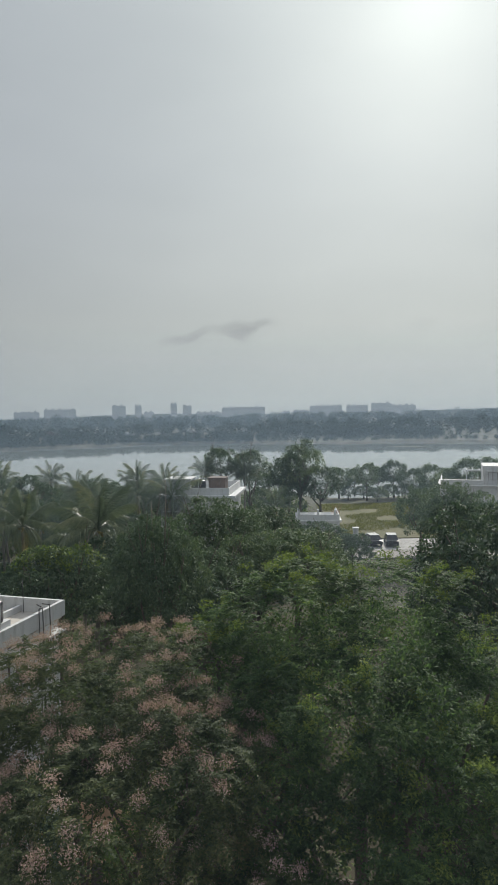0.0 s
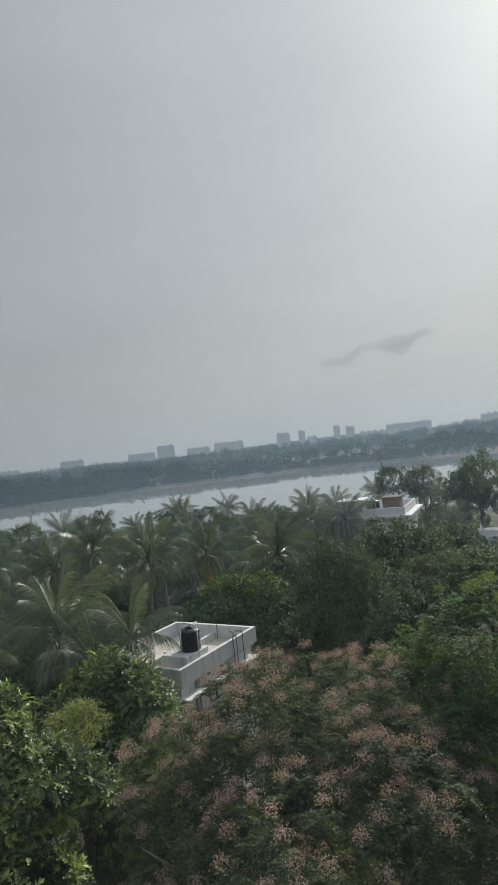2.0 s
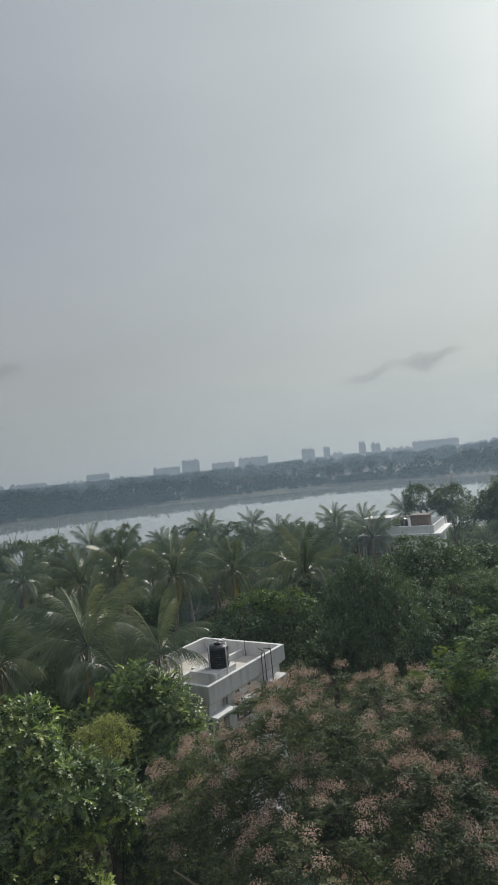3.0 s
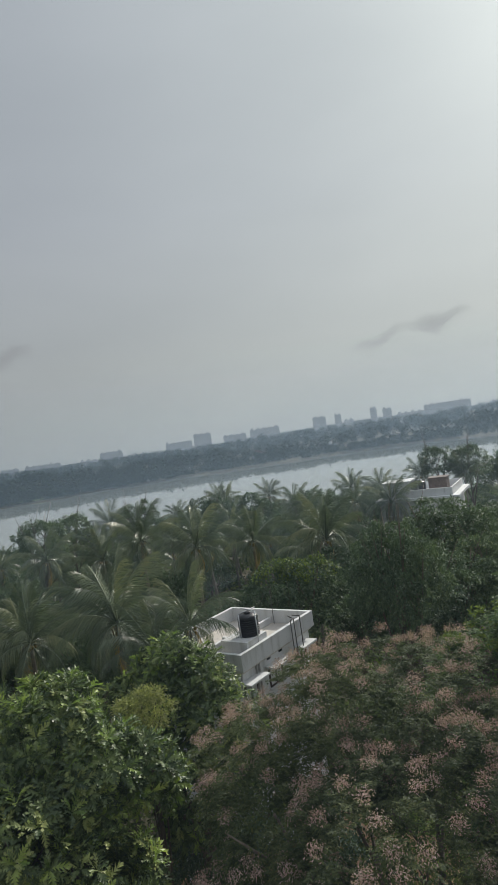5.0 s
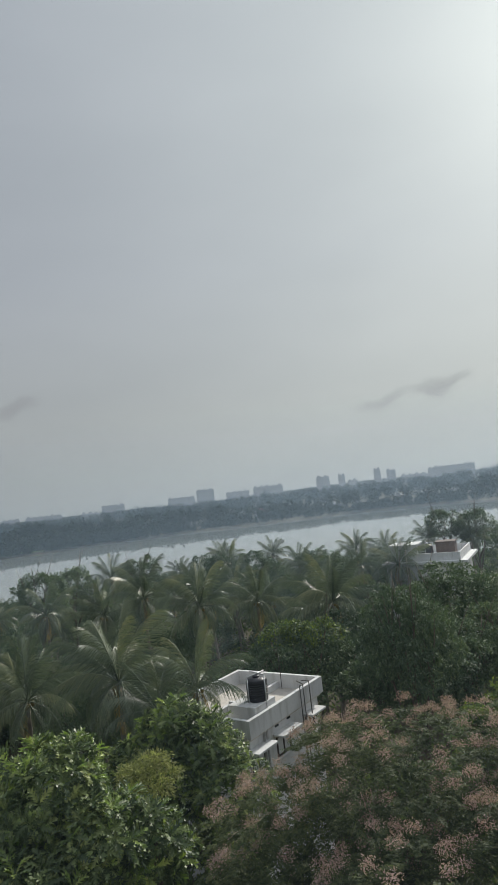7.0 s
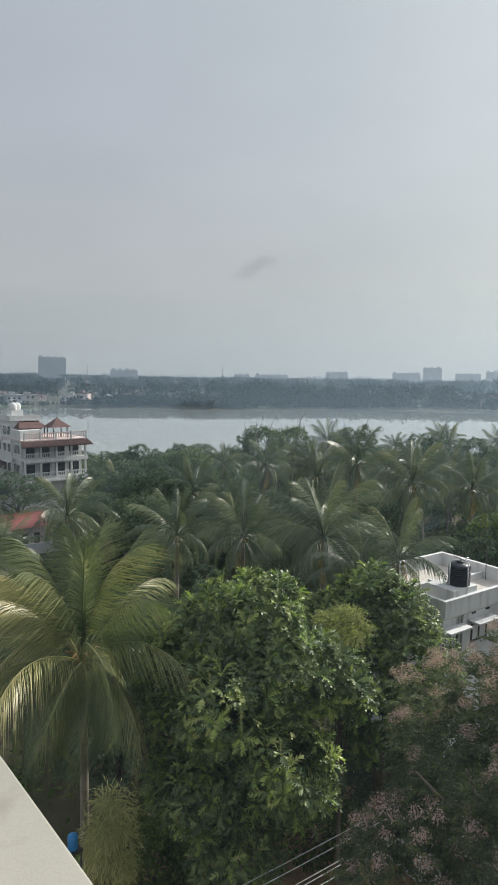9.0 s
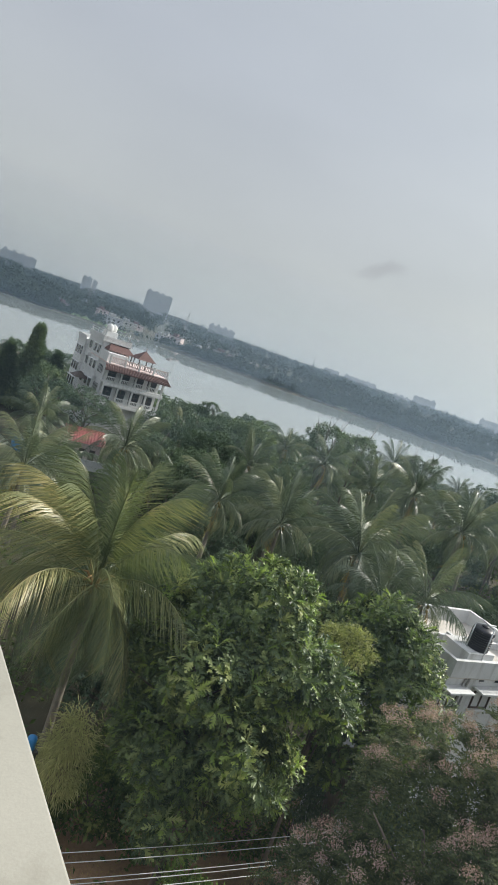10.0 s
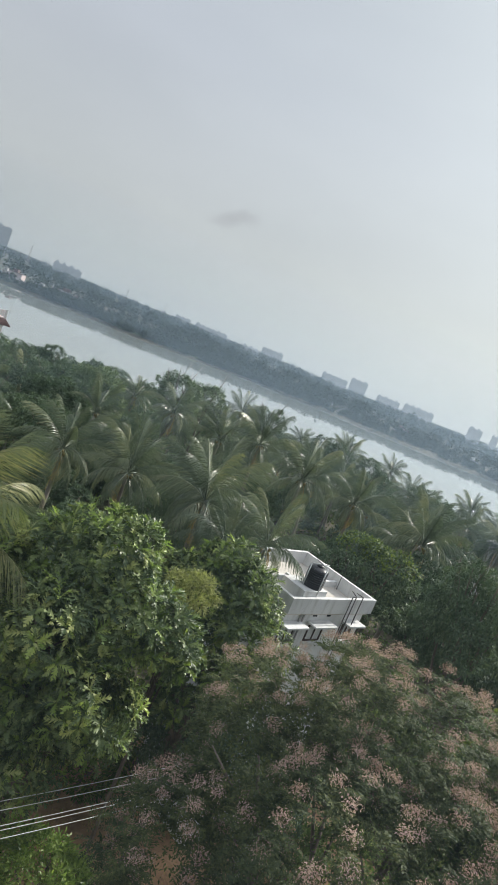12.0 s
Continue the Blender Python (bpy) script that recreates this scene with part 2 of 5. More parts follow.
M_WATER = water_material()

# ---- builders ----


def mesh_of(name, verts, faces, mat, smooth=False):
    """A mesh from arrays: faces all of one size."""
    me = bpy.data.meshes.new(name)
    verts, faces = np.asarray(verts, np.float32), np.asarray(faces, np.int32)
    n, k = faces.shape
    me.vertices.add(len(verts))
    me.vertices.foreach_set("co", verts.ravel())
    me.loops.add(n * k)
    me.loops.foreach_set("vertex_index", faces.ravel())
    me.polygons.add(n)
    me.polygons.foreach_set("loop_start", np.arange(0, n * k, k, dtype=np.int32))
    if smooth:
        me.polygons.foreach_set("use_smooth", np.ones(n, bool))
    me.update(calc_edges=True)
    me.materials.append(mat)
    return me


def part(name, data, material, parent, label="", at=None):
    """Links a bmesh or a mesh as one object under a thing or a part."""
    if isinstance(data, bmesh.types.BMesh):
        me = bpy.data.meshes.new(name)
        data.to_mesh(me)
        data.free()
        me.materials.append(material)
        data = me
    ob = new(name, data)
    ob.parent = parent
    if at is not None:
        ob.matrix_basis = at
    return tagged(ob, label)


def thing(name, place, label, category, group="", kind="", turn=0.0):
    ob = new(name)
    ob.matrix_basis = pose(*place, 0, 0, turn)
    ob.empty_display_size = 0.2
    return tagged(ob, label, category, group, kind)


def box(bm, x0, x1, y0, y1, z0, z1, bevel=0.0):
    r = bmesh.ops.create_cube(bm, size=1.0)["verts"]
    for v in r:
        v.co = Vector(((x0 + x1) / 2 + v.co.x * (x1 - x0), (y0 + y1) / 2 + v.co.y * (y1 - y0), (z0 + z1) / 2 + v.co.z * (z1 - z0)))
    if bevel:
        bmesh.ops.bevel(bm, geom=list({e for v in r for e in v.link_edges}), offset=bevel, segments=2, affect="EDGES", profile=0.6)
    return bm


def boxes(*rows, bevel=0.0):
    bm = bmesh.new()
    for r in rows:
        box(bm, *r, bevel=bevel)
    return bm


def lathe(profile, sides=20):
    """A turned form from (radius, z) pairs, closed at both ends."""
    bm = bmesh.new()
    rings = [[bm.verts.new((r * math.cos(2 * math.pi * i / sides), r * math.sin(2 * math.pi * i / sides), z)) for i in range(sides)] for r, z in profile]
    for a, b in zip(rings, rings[1:]):
        for i in range(sides):
            bm.faces.new((a[i], a[(i + 1) % sides], b[(i + 1) % sides], b[i])).smooth = True
    bm.faces.new(rings[0][::-1])
    bm.faces.new(rings[-1])
    return bm


def tube(bm, pts, radii, sides=6):
    """A tube along points, with one radius or one for each."""
    pts = [Vector(p) for p in pts]
    radii = [radii] * len(pts) if isinstance(radii, (int, float)) else radii
    rings = []
    for i, p in enumerate(pts):
        d = (pts[min(i + 1, len(pts) - 1)] - pts[max(i - 1, 0)]).normalized()
        a = d.orthogonal().normalized() if not rings else (side - d * side.dot(d)).normalized()
        side = a
        b = d.cross(a)
        rings.append([bm.verts.new(p + (a * math.cos(2 * math.pi * k / sides) + b * math.sin(2 * math.pi * k / sides)) * radii[i]) for k in range(sides)])
    for a, b in zip(rings, rings[1:]):
        for k in range(sides):
            bm.faces.new((a[k], a[(k + 1) % sides], b[(k + 1) % sides], b[k])).smooth = True
    bm.faces.new(rings[0][::-1])
    bm.faces.new(rings[-1])
    return bm


# leaf forms: along x, face up in z, unit length
NEEDLE = (np.array([(0, 0, 0), (0.4, 0.045, 0.03), (1, 0, -0.15), (0.4, -0.045, 0.03)]), np.array([(0, 1, 2, 3)]))
LEAF = (np.array([(0, 0, 0), (0.45, 0.22, 0.05), (1, 0, -0.12), (0.45, -0.22, 0.05)]), np.array([(0, 1, 2, 3)]))
SLIM = (np.array([(0, 0, 0), (0.4, 0.10, 0.03), (1, 0, -0.15), (0.4, -0.10, 0.03)]), np.array([(0, 1, 2, 3)]))


def lobed_leaf():
    mid = [(s, 0, 0.10 * math.sin(s * 3.0) - 0.16 * s * s) for s in (0, 0.2, 0.4, 0.6, 0.8, 1.0)]
    v, f = list(mid), []
    for k, (s, w, fwd) in enumerate(((0.1, 0.15, 0.12), (0.3, 0.23, 0.17), (0.5, 0.25, 0.20), (0.7, 0.19, 0.20))):
        for sd in (1, -1):
            z = mid[k][2] + 0.05 - 0.08 * w
            v += [(s + 0.02, sd * w * 0.30, z + 0.03), (s + fwd + 0.06, sd * w, z - 0.02)]
            n = len(v)
            f.append((k, n - 2, n - 1, k + 1) if sd < 0 else (k + 1, n - 1, n - 2, k))
    v += [(0.88, 0.10, mid[5][2] + 0.02), (0.88, -0.10, mid[5][2] + 0.02)]
    f.append((4, len(v) - 1, 5, len(v) - 2))
    return np.array(v), np.array(f)


LOBED = lobed_leaf()


def unit(a):
    return a / np.maximum(np.linalg.norm(a, axis=-1, keepdims=True), 1e-9)


def scatter(form, at, along, face, size):
    """Sets a copy of the form at each place, its length along, its face towards face."""
    v, f = form
    x = unit(along)
    y = unit(np.cross(face, x))
    z = np.cross(x, y)
    size = np.broadcast_to(np.asarray(size, float), (len(at),))
    out = at[:, None] + size[:, None, None] * (v[None, :, :1] * x[:, None] + v[None, :, 1:2] * y[:, None] + v[None, :, 2:] * z[:, None])
    idx = f[None] + (np.arange(len(at)) * len(v))[:, None, None]
    return out.reshape(-1, 3), idx.reshape(-1, f.shape[1])


def joined(*sets):
    vs, fs, n = [], [], 0
    for v, f in sets:
        vs.append(v)
        fs.append(f + n)
        n += len(v)
    return np.concatenate(vs), np.concatenate(fs)


def ball(rng, n):
    return unit(rng.normal(size=(n, 3)))


def clump_centres(rng, n, radii, low=-0.35, lumps=7, depth=0.22):
    """Places over an uneven crown: an ellipsoid with lumps and dents, more at its top."""
    d = ball(rng, n * 4)
    d = d[d[:, 2] > low][:n]
    bumps = ball(rng, lumps)
    bumps[:, 2] = np.abs(bumps[:, 2]) * 0.8
    near = np.exp(-((1 - d @ bumps.T) * 5.0)).max(axis=1)
    r = (1 - depth) + depth * near - rng.random(len(d)) ** 2 * 0.22
    return d * r[:, None] * np.asarray(radii), d


def leafy_crown(rng, radii, clumps, leaves, clump_size, leaf, form=LEAF, low=-0.35, lumps=7, depth=0.22, droop=0.3):
    """A crown of clumps; each clump a dome of leaves that point out and down."""
    c, n = clump_centres(rng, clumps, radii, low, lumps, depth)
    m = len(c)
    d = ball(rng, m * leaves).reshape(m, leaves, 3)
    d = unit(d + n[:, None] * 0.55 + np.array((0, 0, 0.35)))
    s = clump_size * (0.6 + 0.8 * rng.random((m, 1, 1)))
    p = c[:, None] + d * s * (0.45 + 0.55 * rng.random((m, leaves, 1))) * np.array((1, 1, 0.75))
    along = unit(d + rng.normal(size=d.shape) * 0.45 + np.array((0, 0, -droop)))
    face = unit(d + np.array((0, 0, 0.9)) + rng.normal(size=d.shape) * 0.35)
    return scatter(form, p.reshape(-1, 3), along.reshape(-1, 3), face.reshape(-1, 3), leaf * (0.7 + 0.6 * rng.random(m * leaves)))


def feather_crown(rng, radii, clumps, low=-0.3, sprays=11, pairs=8, span=0.5, leaf=0.085, lumps=8, depth=0.2):
    """A crown of sprays: feathered leaves that radiate from each twig end, with leaflets in pairs. Also gives the twig ends."""
    c, n = clump_centres(rng, clumps, radii, low, lumps, depth)
    m = len(c)
    d = unit(ball(rng, m * sprays).reshape(m, sprays, 3) * np.array((1, 1, 0.5)) + n[:, None] * 0.5 + np.array((0, 0, 0.25)))
    s = (np.arange(pairs) + 0.7) / pairs
    length = span * (0.7 + 0.6 * rng.random((m, sprays, 1, 1)))
    spine = c[:, None, None] + d[:, :, None] * s[None, None, :, None] * length + np.array((0, 0, -1.0)) * (s ** 2)[None, None, :, None] * length * 0.45
    side = unit(np.cross(d, np.array((0, 0, 1.0))))[:, :, None]
    sets = []
    for sg in (1, -1):
        along = unit(sg * side + d[:, :, None] * 0.5 + rng.normal(size=spine.shape) * 0.22 + np.array((0, 0, -0.25)))
        face = unit(np.array((0, 0, 1.0)) + rng.normal(size=spine.shape) * 0.35)
        k = spine.reshape(-1, 3)
        sets.append(scatter(LEAF, k, along.reshape(-1, 3), face.reshape(-1, 3), leaf * (0.8 + 0.5 * rng.random(len(k)))))
    return joined(*sets), c, n


def limbs(rng, height, radii, base_r, lean=(0, 0), n=7, start=0.35):
    """Trunk and limbs up into a crown whose centre is at height."""
    bm = bmesh.new()
    top = Vector((lean[0], lean[1], height * 0.95))
    mid = Vector((lean[0] * 0.3, lean[1] * 0.3, height * 0.5))
    tube(bm, [(0, 0, -0.3), (0, 0, 0.4), mid, top], [base_r * 1.35, base_r, base_r * 0.75, base_r * 0.4], 9)
    for i in range(n):
        a = 2 * math.pi * (i + rng.random() * 0.6) / n
        s = Vector((lean[0] * 0.5, lean[1] * 0.5, height * (start + 0.5 * rng.random())))
        e = Vector((lean[0] + math.cos(a) * radii[0] * 0.58, lean[1] + math.sin(a) * radii[1] * 0.58, height + radii[2] * (0.6 * rng.random() - 0.1)))
        k = (s + e) / 2 + Vector((0, 0, -0.1 * radii[2]))
        tube(bm, [s, k, e], [base_r * 0.5, base_r * 0.32, base_r * 0.1], 6)
        for q in range(2):
            e2 = k.lerp(e, 0.4 + 0.3 * q) + Vector((rng.normal(), rng.normal(), 0.4 + rng.random())) * radii[2] * 0.25
            tube(bm, [k.lerp(e, 0.2 + 0.3 * q), e2], [base_r * 0.2, base_r * 0.05], 5)
    return bm

# ---- ground, lake, haze sheets ----
R1 = np.random.default_rng(11)


def near_shore(az):
    return 168 + 9 * math.sin(az * 0.11) + 5 * math.sin(az * 0.31 + 1)


def far_shore(az):
    return 425 + 16 * math.sin(az * 0.09 + 0.6) + 8 * math.sin(az * 0.27) + 4 * math.sin(az * 0.83)


def land_height(x, y):
    r, az = math.hypot(x, y), math.degrees(math.atan2(-x, y))
    if abs(az) > 95:
        return 0.0
    a, b = near_shore(az), far_shore(az)
    if r < a:
        return min(0.0, (a - r) * 0.05 - 1.4) if r > a - 30 else 0.12 * noise.noise((x * 0.08, y * 0.08, 0))
    if r < b:
        return -3.0 if a + 6 < r < b - 6 else -1.4
    return min(9.0, -0.4 + (r - b) * 0.012) + 1.2 * noise.noise((x * 0.006, y * 0.006, 3))


rings = np.unique(np.concatenate([np.linspace(0, 0.02, 2), np.linspace(2.5, 60, 24), np.linspace(60, 200, 50), np.linspace(200, 380, 8), np.linspace(380, 560, 50), np.geomspace(560, 4500, 22)]))
spokes = 300
gv = [(r * math.sin(2 * math.pi * k / spokes), r * math.cos(2 * math.pi * k / spokes)) for r in rings[1:] for k in range(spokes)]
gv = [(0.0, 0.0, 0.0)] + [(x, y, land_height(x, y)) for x, y in gv]
gf = [(1 + i * spokes + k, 1 + i * spokes + (k + 1) % spokes, 1 + (i + 1) * spokes + (k + 1) % spokes, 1 + (i + 1) * spokes + k) for i in range(len(rings) - 2) for k in range(spokes)]


def ground_material():
    m, N = material("mixed_ground")
    co = N.add("ShaderNodeTexCoord").outputs["Object"]
    n1 = N.add("ShaderNodeTexNoise", {"Vector": co, "Scale": 0.05, "Detail": 5.0}).outputs[0]
    n2 = N.add("ShaderNodeTexNoise", {"Vector": co, "Scale": 1.2, "Detail": 6.0}).outputs[0]
    n3 = N.add("ShaderNodeTexNoise", {"Vector": co, "Scale": 0.012, "Detail": 4.0}).outputs[0]
    c = N.mix(N.ramp(n1, [(0.4, (0, 0, 0)), (0.6, (1, 1, 1))]), (0.04, 0.05, 0.022), (0.065, 0.055, 0.032))
    c = N.mix(N.ramp(n3, [(0.45, (0, 0, 0)), (0.6, (1, 1, 1))]), c, (0.032, 0.046, 0.02))
    c = N.mix(N.math("MULTIPLY", n2, 0.7), c, (0.085, 0.065, 0.038))
    bp = N.add("ShaderNodeBump", {"Height": n2, "Strength": 0.6, "Distance": 0.1}).outputs[0]
    p = N.add("ShaderNodeBsdfPrincipled", {"Base Color": c, "Roughness": 0.95, "Normal": bp})
    N.add("ShaderNodeOutputMaterial", {"Surface": p.outputs[0]})
    return m


ground = tagged(new("ground", mesh_of("ground", gv, gf, ground_material(), True)), "uneven brown and green ground under the trees", "ground", kind="structure")

bm = bmesh.new()
bmesh.ops.create_circle(bm, cap_ends=True, radius=700, segments=96)
for v in bm.verts:
    v.co.y += 120
lake = part("water", bm, M_WATER, None)
lake.location.z = -1.0
tagged(lake, "calm pale grey lake water mirroring the hazy sky", "lake", kind="structure")


# Curved upright sheet, added so that things behind it look hazy.
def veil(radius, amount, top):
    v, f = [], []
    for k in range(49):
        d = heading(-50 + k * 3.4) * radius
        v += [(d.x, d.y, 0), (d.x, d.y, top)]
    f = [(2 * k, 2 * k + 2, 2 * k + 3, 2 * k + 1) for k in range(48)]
    ob = new("haze", mesh_of("haze", v, f, haze_sheet_material("haze_sheet", amount, top, (0.60, 0.68, 0.76, 1) if radius > 650 else (0.50, 0.66, 0.84, 1))))
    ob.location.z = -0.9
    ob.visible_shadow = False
    tagged(ob, "faint bluish upright sheet that imitates haze, one of several from near to far", "haze", kind="structure")


# Added sheets imitate haze; the nearest ones only lift the dark tones.
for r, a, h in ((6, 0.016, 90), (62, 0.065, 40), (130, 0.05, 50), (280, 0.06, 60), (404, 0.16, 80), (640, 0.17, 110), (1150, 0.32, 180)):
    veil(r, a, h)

# ---- the building that the camera stands in ----
balcony = thing("balcony_wall", (0, 0, 0), "cream painted balcony parapet, chipped and stained, of a tall block", "parapet", kind="structure", turn=0)
LEDGE = pose(-2.15, 1.428, 0, 0, 0, 168.6)
part("side_parapet", boxes((0, 5.5, 0, 0.39, 15.6, 16.95), bevel=0.012), M_CREAM, balcony, "broad cream plastered parapet, chipped along its edge", at=LEDGE)
part("side_floor", boxes((0, 5.5, 0.392, 1.5, 15.4, 15.6)), M_CONCRETE, balcony, "grey floor of the balcony below", at=LEDGE)
part("low_parapet", boxes((-0.90, 5.0, 0.36, 0.50, 17.3, 17.95), bevel=0.012), M_CREAM, balcony)
tagged(part("floor", boxes((-5, 5, -3.0, 0.36, 17.1, 17.3)), M_CONCRETE, None), "grey cement balcony floor", "floor", kind="structure")
tagged(part("wall_south", boxes((-5, 5, -3.25, -3.0, 0, 22)), M_CREAM, None), "cream painted wall behind the balcony", "wall", kind="structure")
tagged(part("wall_below", boxes((-5, 5, 0.2, 0.34, 0, 17.1)), M_CREAM, None), "cream painted outer wall below the balcony", "wall", kind="structure")

# ---- distant skyline ----
SKYLINE = ((38.2, 35.2, 0.35), (33.6, 32.0, 0.15), (31.8, 29.8, 0.64), (25.9, 23.5, 0.62), (23.3, 21.7, 1.08), (20.6, 18.5, 0.58), (18.1, 15.4, 0.77),
           (12.3, 11.1, 1.02), (10.3, 9.7, 1.02), (9.5, 8.6, 0.42), (7.1, 6.5, 1.12), (6.0, 5.2, 0.90), (4.8, 2.5, 0.30), (2.4, -1.5, 0.68),
           (-3.2, -3.8, 0.26), (-4.1, -5.4, 0.32), (-5.6, -8.5, 0.68), (-8.9, -10.8, 0.65), (-11.1, -12.9, 0.80), (-12.9, -15.0, 0.57),
           (69.5, 66.7, 0.80), (62.8, 62.0, 0.92), (61.9, 61.5, 0.79), (57.3, 55.0, 1.62), (51.2, 48.8, 0.62), (40.1, 38.7, 0.36))
R2 = np.random.default_rng(5)
M_FARGLASS = surface("distant_glazing", (0.31, 0.32, 0.33), (0.39, 0.40, 0.41), 0.3, 0.05, 0.5, 0.0)
for a0, a1, el in SKYLINE:
    dist = 1480.0 if a0 < 45 else 1200.0
    wide = dist * math.radians(a0 - a1)
    top = 19 + dist * math.tan(radians(el))
    place = heading((a0 + a1) / 2) * dist
    tower = thing("apartment_block", (place.x, place.y, 0), "pale grey high-rise block fading into haze on the horizon", "building", "distant blocks", turn=(a0 + a1) / 2)
    h, depth = top, max(14.0, wide * 0.35)
    rows = [(-wide / 2, wide / 2, -depth / 2, depth / 2, 0, h)]
    part("wall", boxes(*rows), M_FARWALL, tower)
    nb = max(2, int(wide / 12))
    roof = [(-wide / 2 + wide * (k + 0.2) / nb, -wide / 2 + wide * (k + 0.2 + 0.3 + 0.25 * R2.random()) / nb, -4, 4, h, h + 1.5 + 3.0 * R2.random()) for k in range(nb)]
    for r in roof:
        part("roof_room", boxes(r), M_FARWALL, tower)
    for k in range(int((h - 3) / 3.4)):
        part("window_band", boxes((-wide / 2 + 1.0, wide / 2 - 1.0, -depth / 2 - 0.05, -depth / 2 + 0.3, 4 + 3.4 * k, 5.6 + 3.4 * k)), M_FARGLASS, tower)

# low ridge behind the skyline
v, f = [], []
for k in range(121):
    az = -45 + k * 1.25
    d = heading(az) * 1900
    v += [(d.x, d.y, -5), (d.x, d.y, 22 + 9 * noise.noise((az * 0.06, 0, 0)) + 2.5 * noise.noise((az * 0.9, 1, 0)))]
    d = heading(az) * 2300
    v += [(d.x, d.y, -5)]
f = [(3 * k, 3 * k + 3, 3 * k + 4, 3 * k + 1) for k in range(120)] + [(3 * k + 1, 3 * k + 4, 3 * k + 5, 3 * k + 2) for k in range(120)]
tagged(new("far_ridge", mesh_of("far_ridge", v, f, L_FAR)), "low wooded ridge pale with distance", "hill", kind="structure")

# ---- woods on the far shore ----


def far_woods(name, label, n, spread, leaves, seed, mat=L_FAR, gaps=True):
    rng = np.random.default_rng(seed)
    at, size = [], []
    while len(at) < n:
        az = -40 + 125 * rng.random()
        depth = spread[0] + (spread[1] - spread[0]) * rng.random() ** 1.6
        r = far_shore(az) + depth
        d = heading(az) * r
        dens = noise.noise((d.x * 0.009, d.y * 0.009, seed))
        if gaps and dens < -0.12 + 0.25 * rng.random() - 0.3 * (depth > 120):
            continue
        h = (3.0 + 3.0 * rng.random()) * (1 + 0.4 * max(0, dens)) * spread[2] * (1 + min(1.6, depth / 110))
        at.append((d.x, d.y, max(-0.6, land_height(d.x, d.y))))
        size.append((h * (0.30 + 0.22 * rng.random()), h))
    at, size = np.array(at), np.array(size)
    d = unit(rng.normal(size=(n, leaves, 3)) + np.array((0, 0, 0.3)))
    rad = (0.65 + 0.4 * rng.random((n, leaves, 1)))
    p = at[:, None] + np.stack([size[:, 0], size[:, 0], size[:, 1] * 0.45], 1)[:, None] * d * rad
    p[:, :, 2] += size[:, 1][:, None] * 0.52
    face = unit(d + rng.normal(size=d.shape) * 0.4)
    s = np.repeat(size[:, 1] * 0.25, leaves) * (0.7 + 0.6 * rng.random(n * leaves))
    k = p.reshape(-1, 3)
    along = unit(np.cross(face.reshape(-1, 3), rng.normal(size=k.shape)))
    return tagged(new(name, mesh_of(name, *scatter(LEAF, k, along, face.reshape(-1, 3), s), mat)), label, "woods", kind="stuff")


far_woods("shore_woods", "dark trees lining the far bank of the lake", 1500, (3, 80, 0.95), 80, 3)
far_woods("bank_shrubs", "low dark shrubs along the far water line", 700, (1, 20, 0.6), 60, 6, L_FAR, False)
far_woods("far_woods", "hazy belts of trees beyond the lake", 3200, (85, 900, 0.95), 46, 4)


def bank_strip(az0, az1, off, wide, z, mat, name, label):
    v, n = [], 40
    for k in range(n + 1):
        az = az0 + (az1 - az0) * k / n
        for o in (off, off + wide * math.sin(math.pi * k / n) + 0.5):
            d = heading(az) * (far_shore(az) + o)
            v.append((d.x, d.y, z + (0.02 if o == off else 0.02 * wide)))
    f = [(2 * k, 2 * k + 1, 2 * k + 3, 2 * k + 2) for k in range(n)]
    return tagged(new(name, mesh_of(name, v, f, mat)), label, "field", kind="structure")


M_FIELD = surface("bright_meadow", (0.10, 0.16, 0.05), (0.15, 0.21, 0.07), 0.9, 0.03, 1.0, 0.2)
M_REED = surface("reedy_bank", (0.045, 0.06, 0.035), (0.07, 0.085, 0.05), 0.9, 0.05, 1.0, 0.2)
bank_strip(46, 37, 12, 26, 0.1, M_FIELD, "meadow", "bright green meadow on the far bank")
bank_strip(68, 58, 6, 30, -0.2, M_FIELD, "meadow", "green strip of meadow among far houses")
bank_strip(75, -30, -2, 1.5, -0.9, M_REED, "reed_bank", "pale reedy edge of the far bank")
bank_strip(-12.5, -16.5, -58, 3.5, -0.9, M_REED, "sand_bar", "low pale spit in the lake")


def far_house(az, off, wide, high, mat, roofmat):
    d = heading(az) * (far_shore(az) + off)
    h = thing("far_house", (d.x, d.y, land_height(d.x, d.y) - 0.2), "small pale house among trees on the far shore", "house", "far houses", turn=az + 20 * math.sin(off))
    part("wall", boxes((-wide / 2, wide / 2, -4, 4, 0, high)), mat, h)
    part("roof", boxes((-wide / 2 - 0.4, wide / 2 + 0.4, -4.4, 4.4, high, high + 0.35), (-wide * 0.3, wide * 0.05, -2, 2, high + 0.35, high + 2.2)), roofmat, h)
    for k in range(max(2, int(wide / 3.5))):
        x = -wide / 2 + 1.2 + k * 3.4
        part("window", boxes((x, x + 1.3, -4.06, -3.9, high * 0.55, high * 0.55 + 1.3)), M_GLASS, h)


for k in range(26):
    az = (70 - k * 1.25) if k < 18 else (30 - (k - 18) * 6.5)
    far_house(az + 1.2 * R2.random(), 24 + 140 * R2.random(), 6 + 8 * R2.random(), 3 + 4 * R2.random(), (M_FARWALL, M_PALEROOF, M_PINKWALL)[k % 3], (M_CONCRETE, M_CONCRETE, M_TILE)[k % 3])


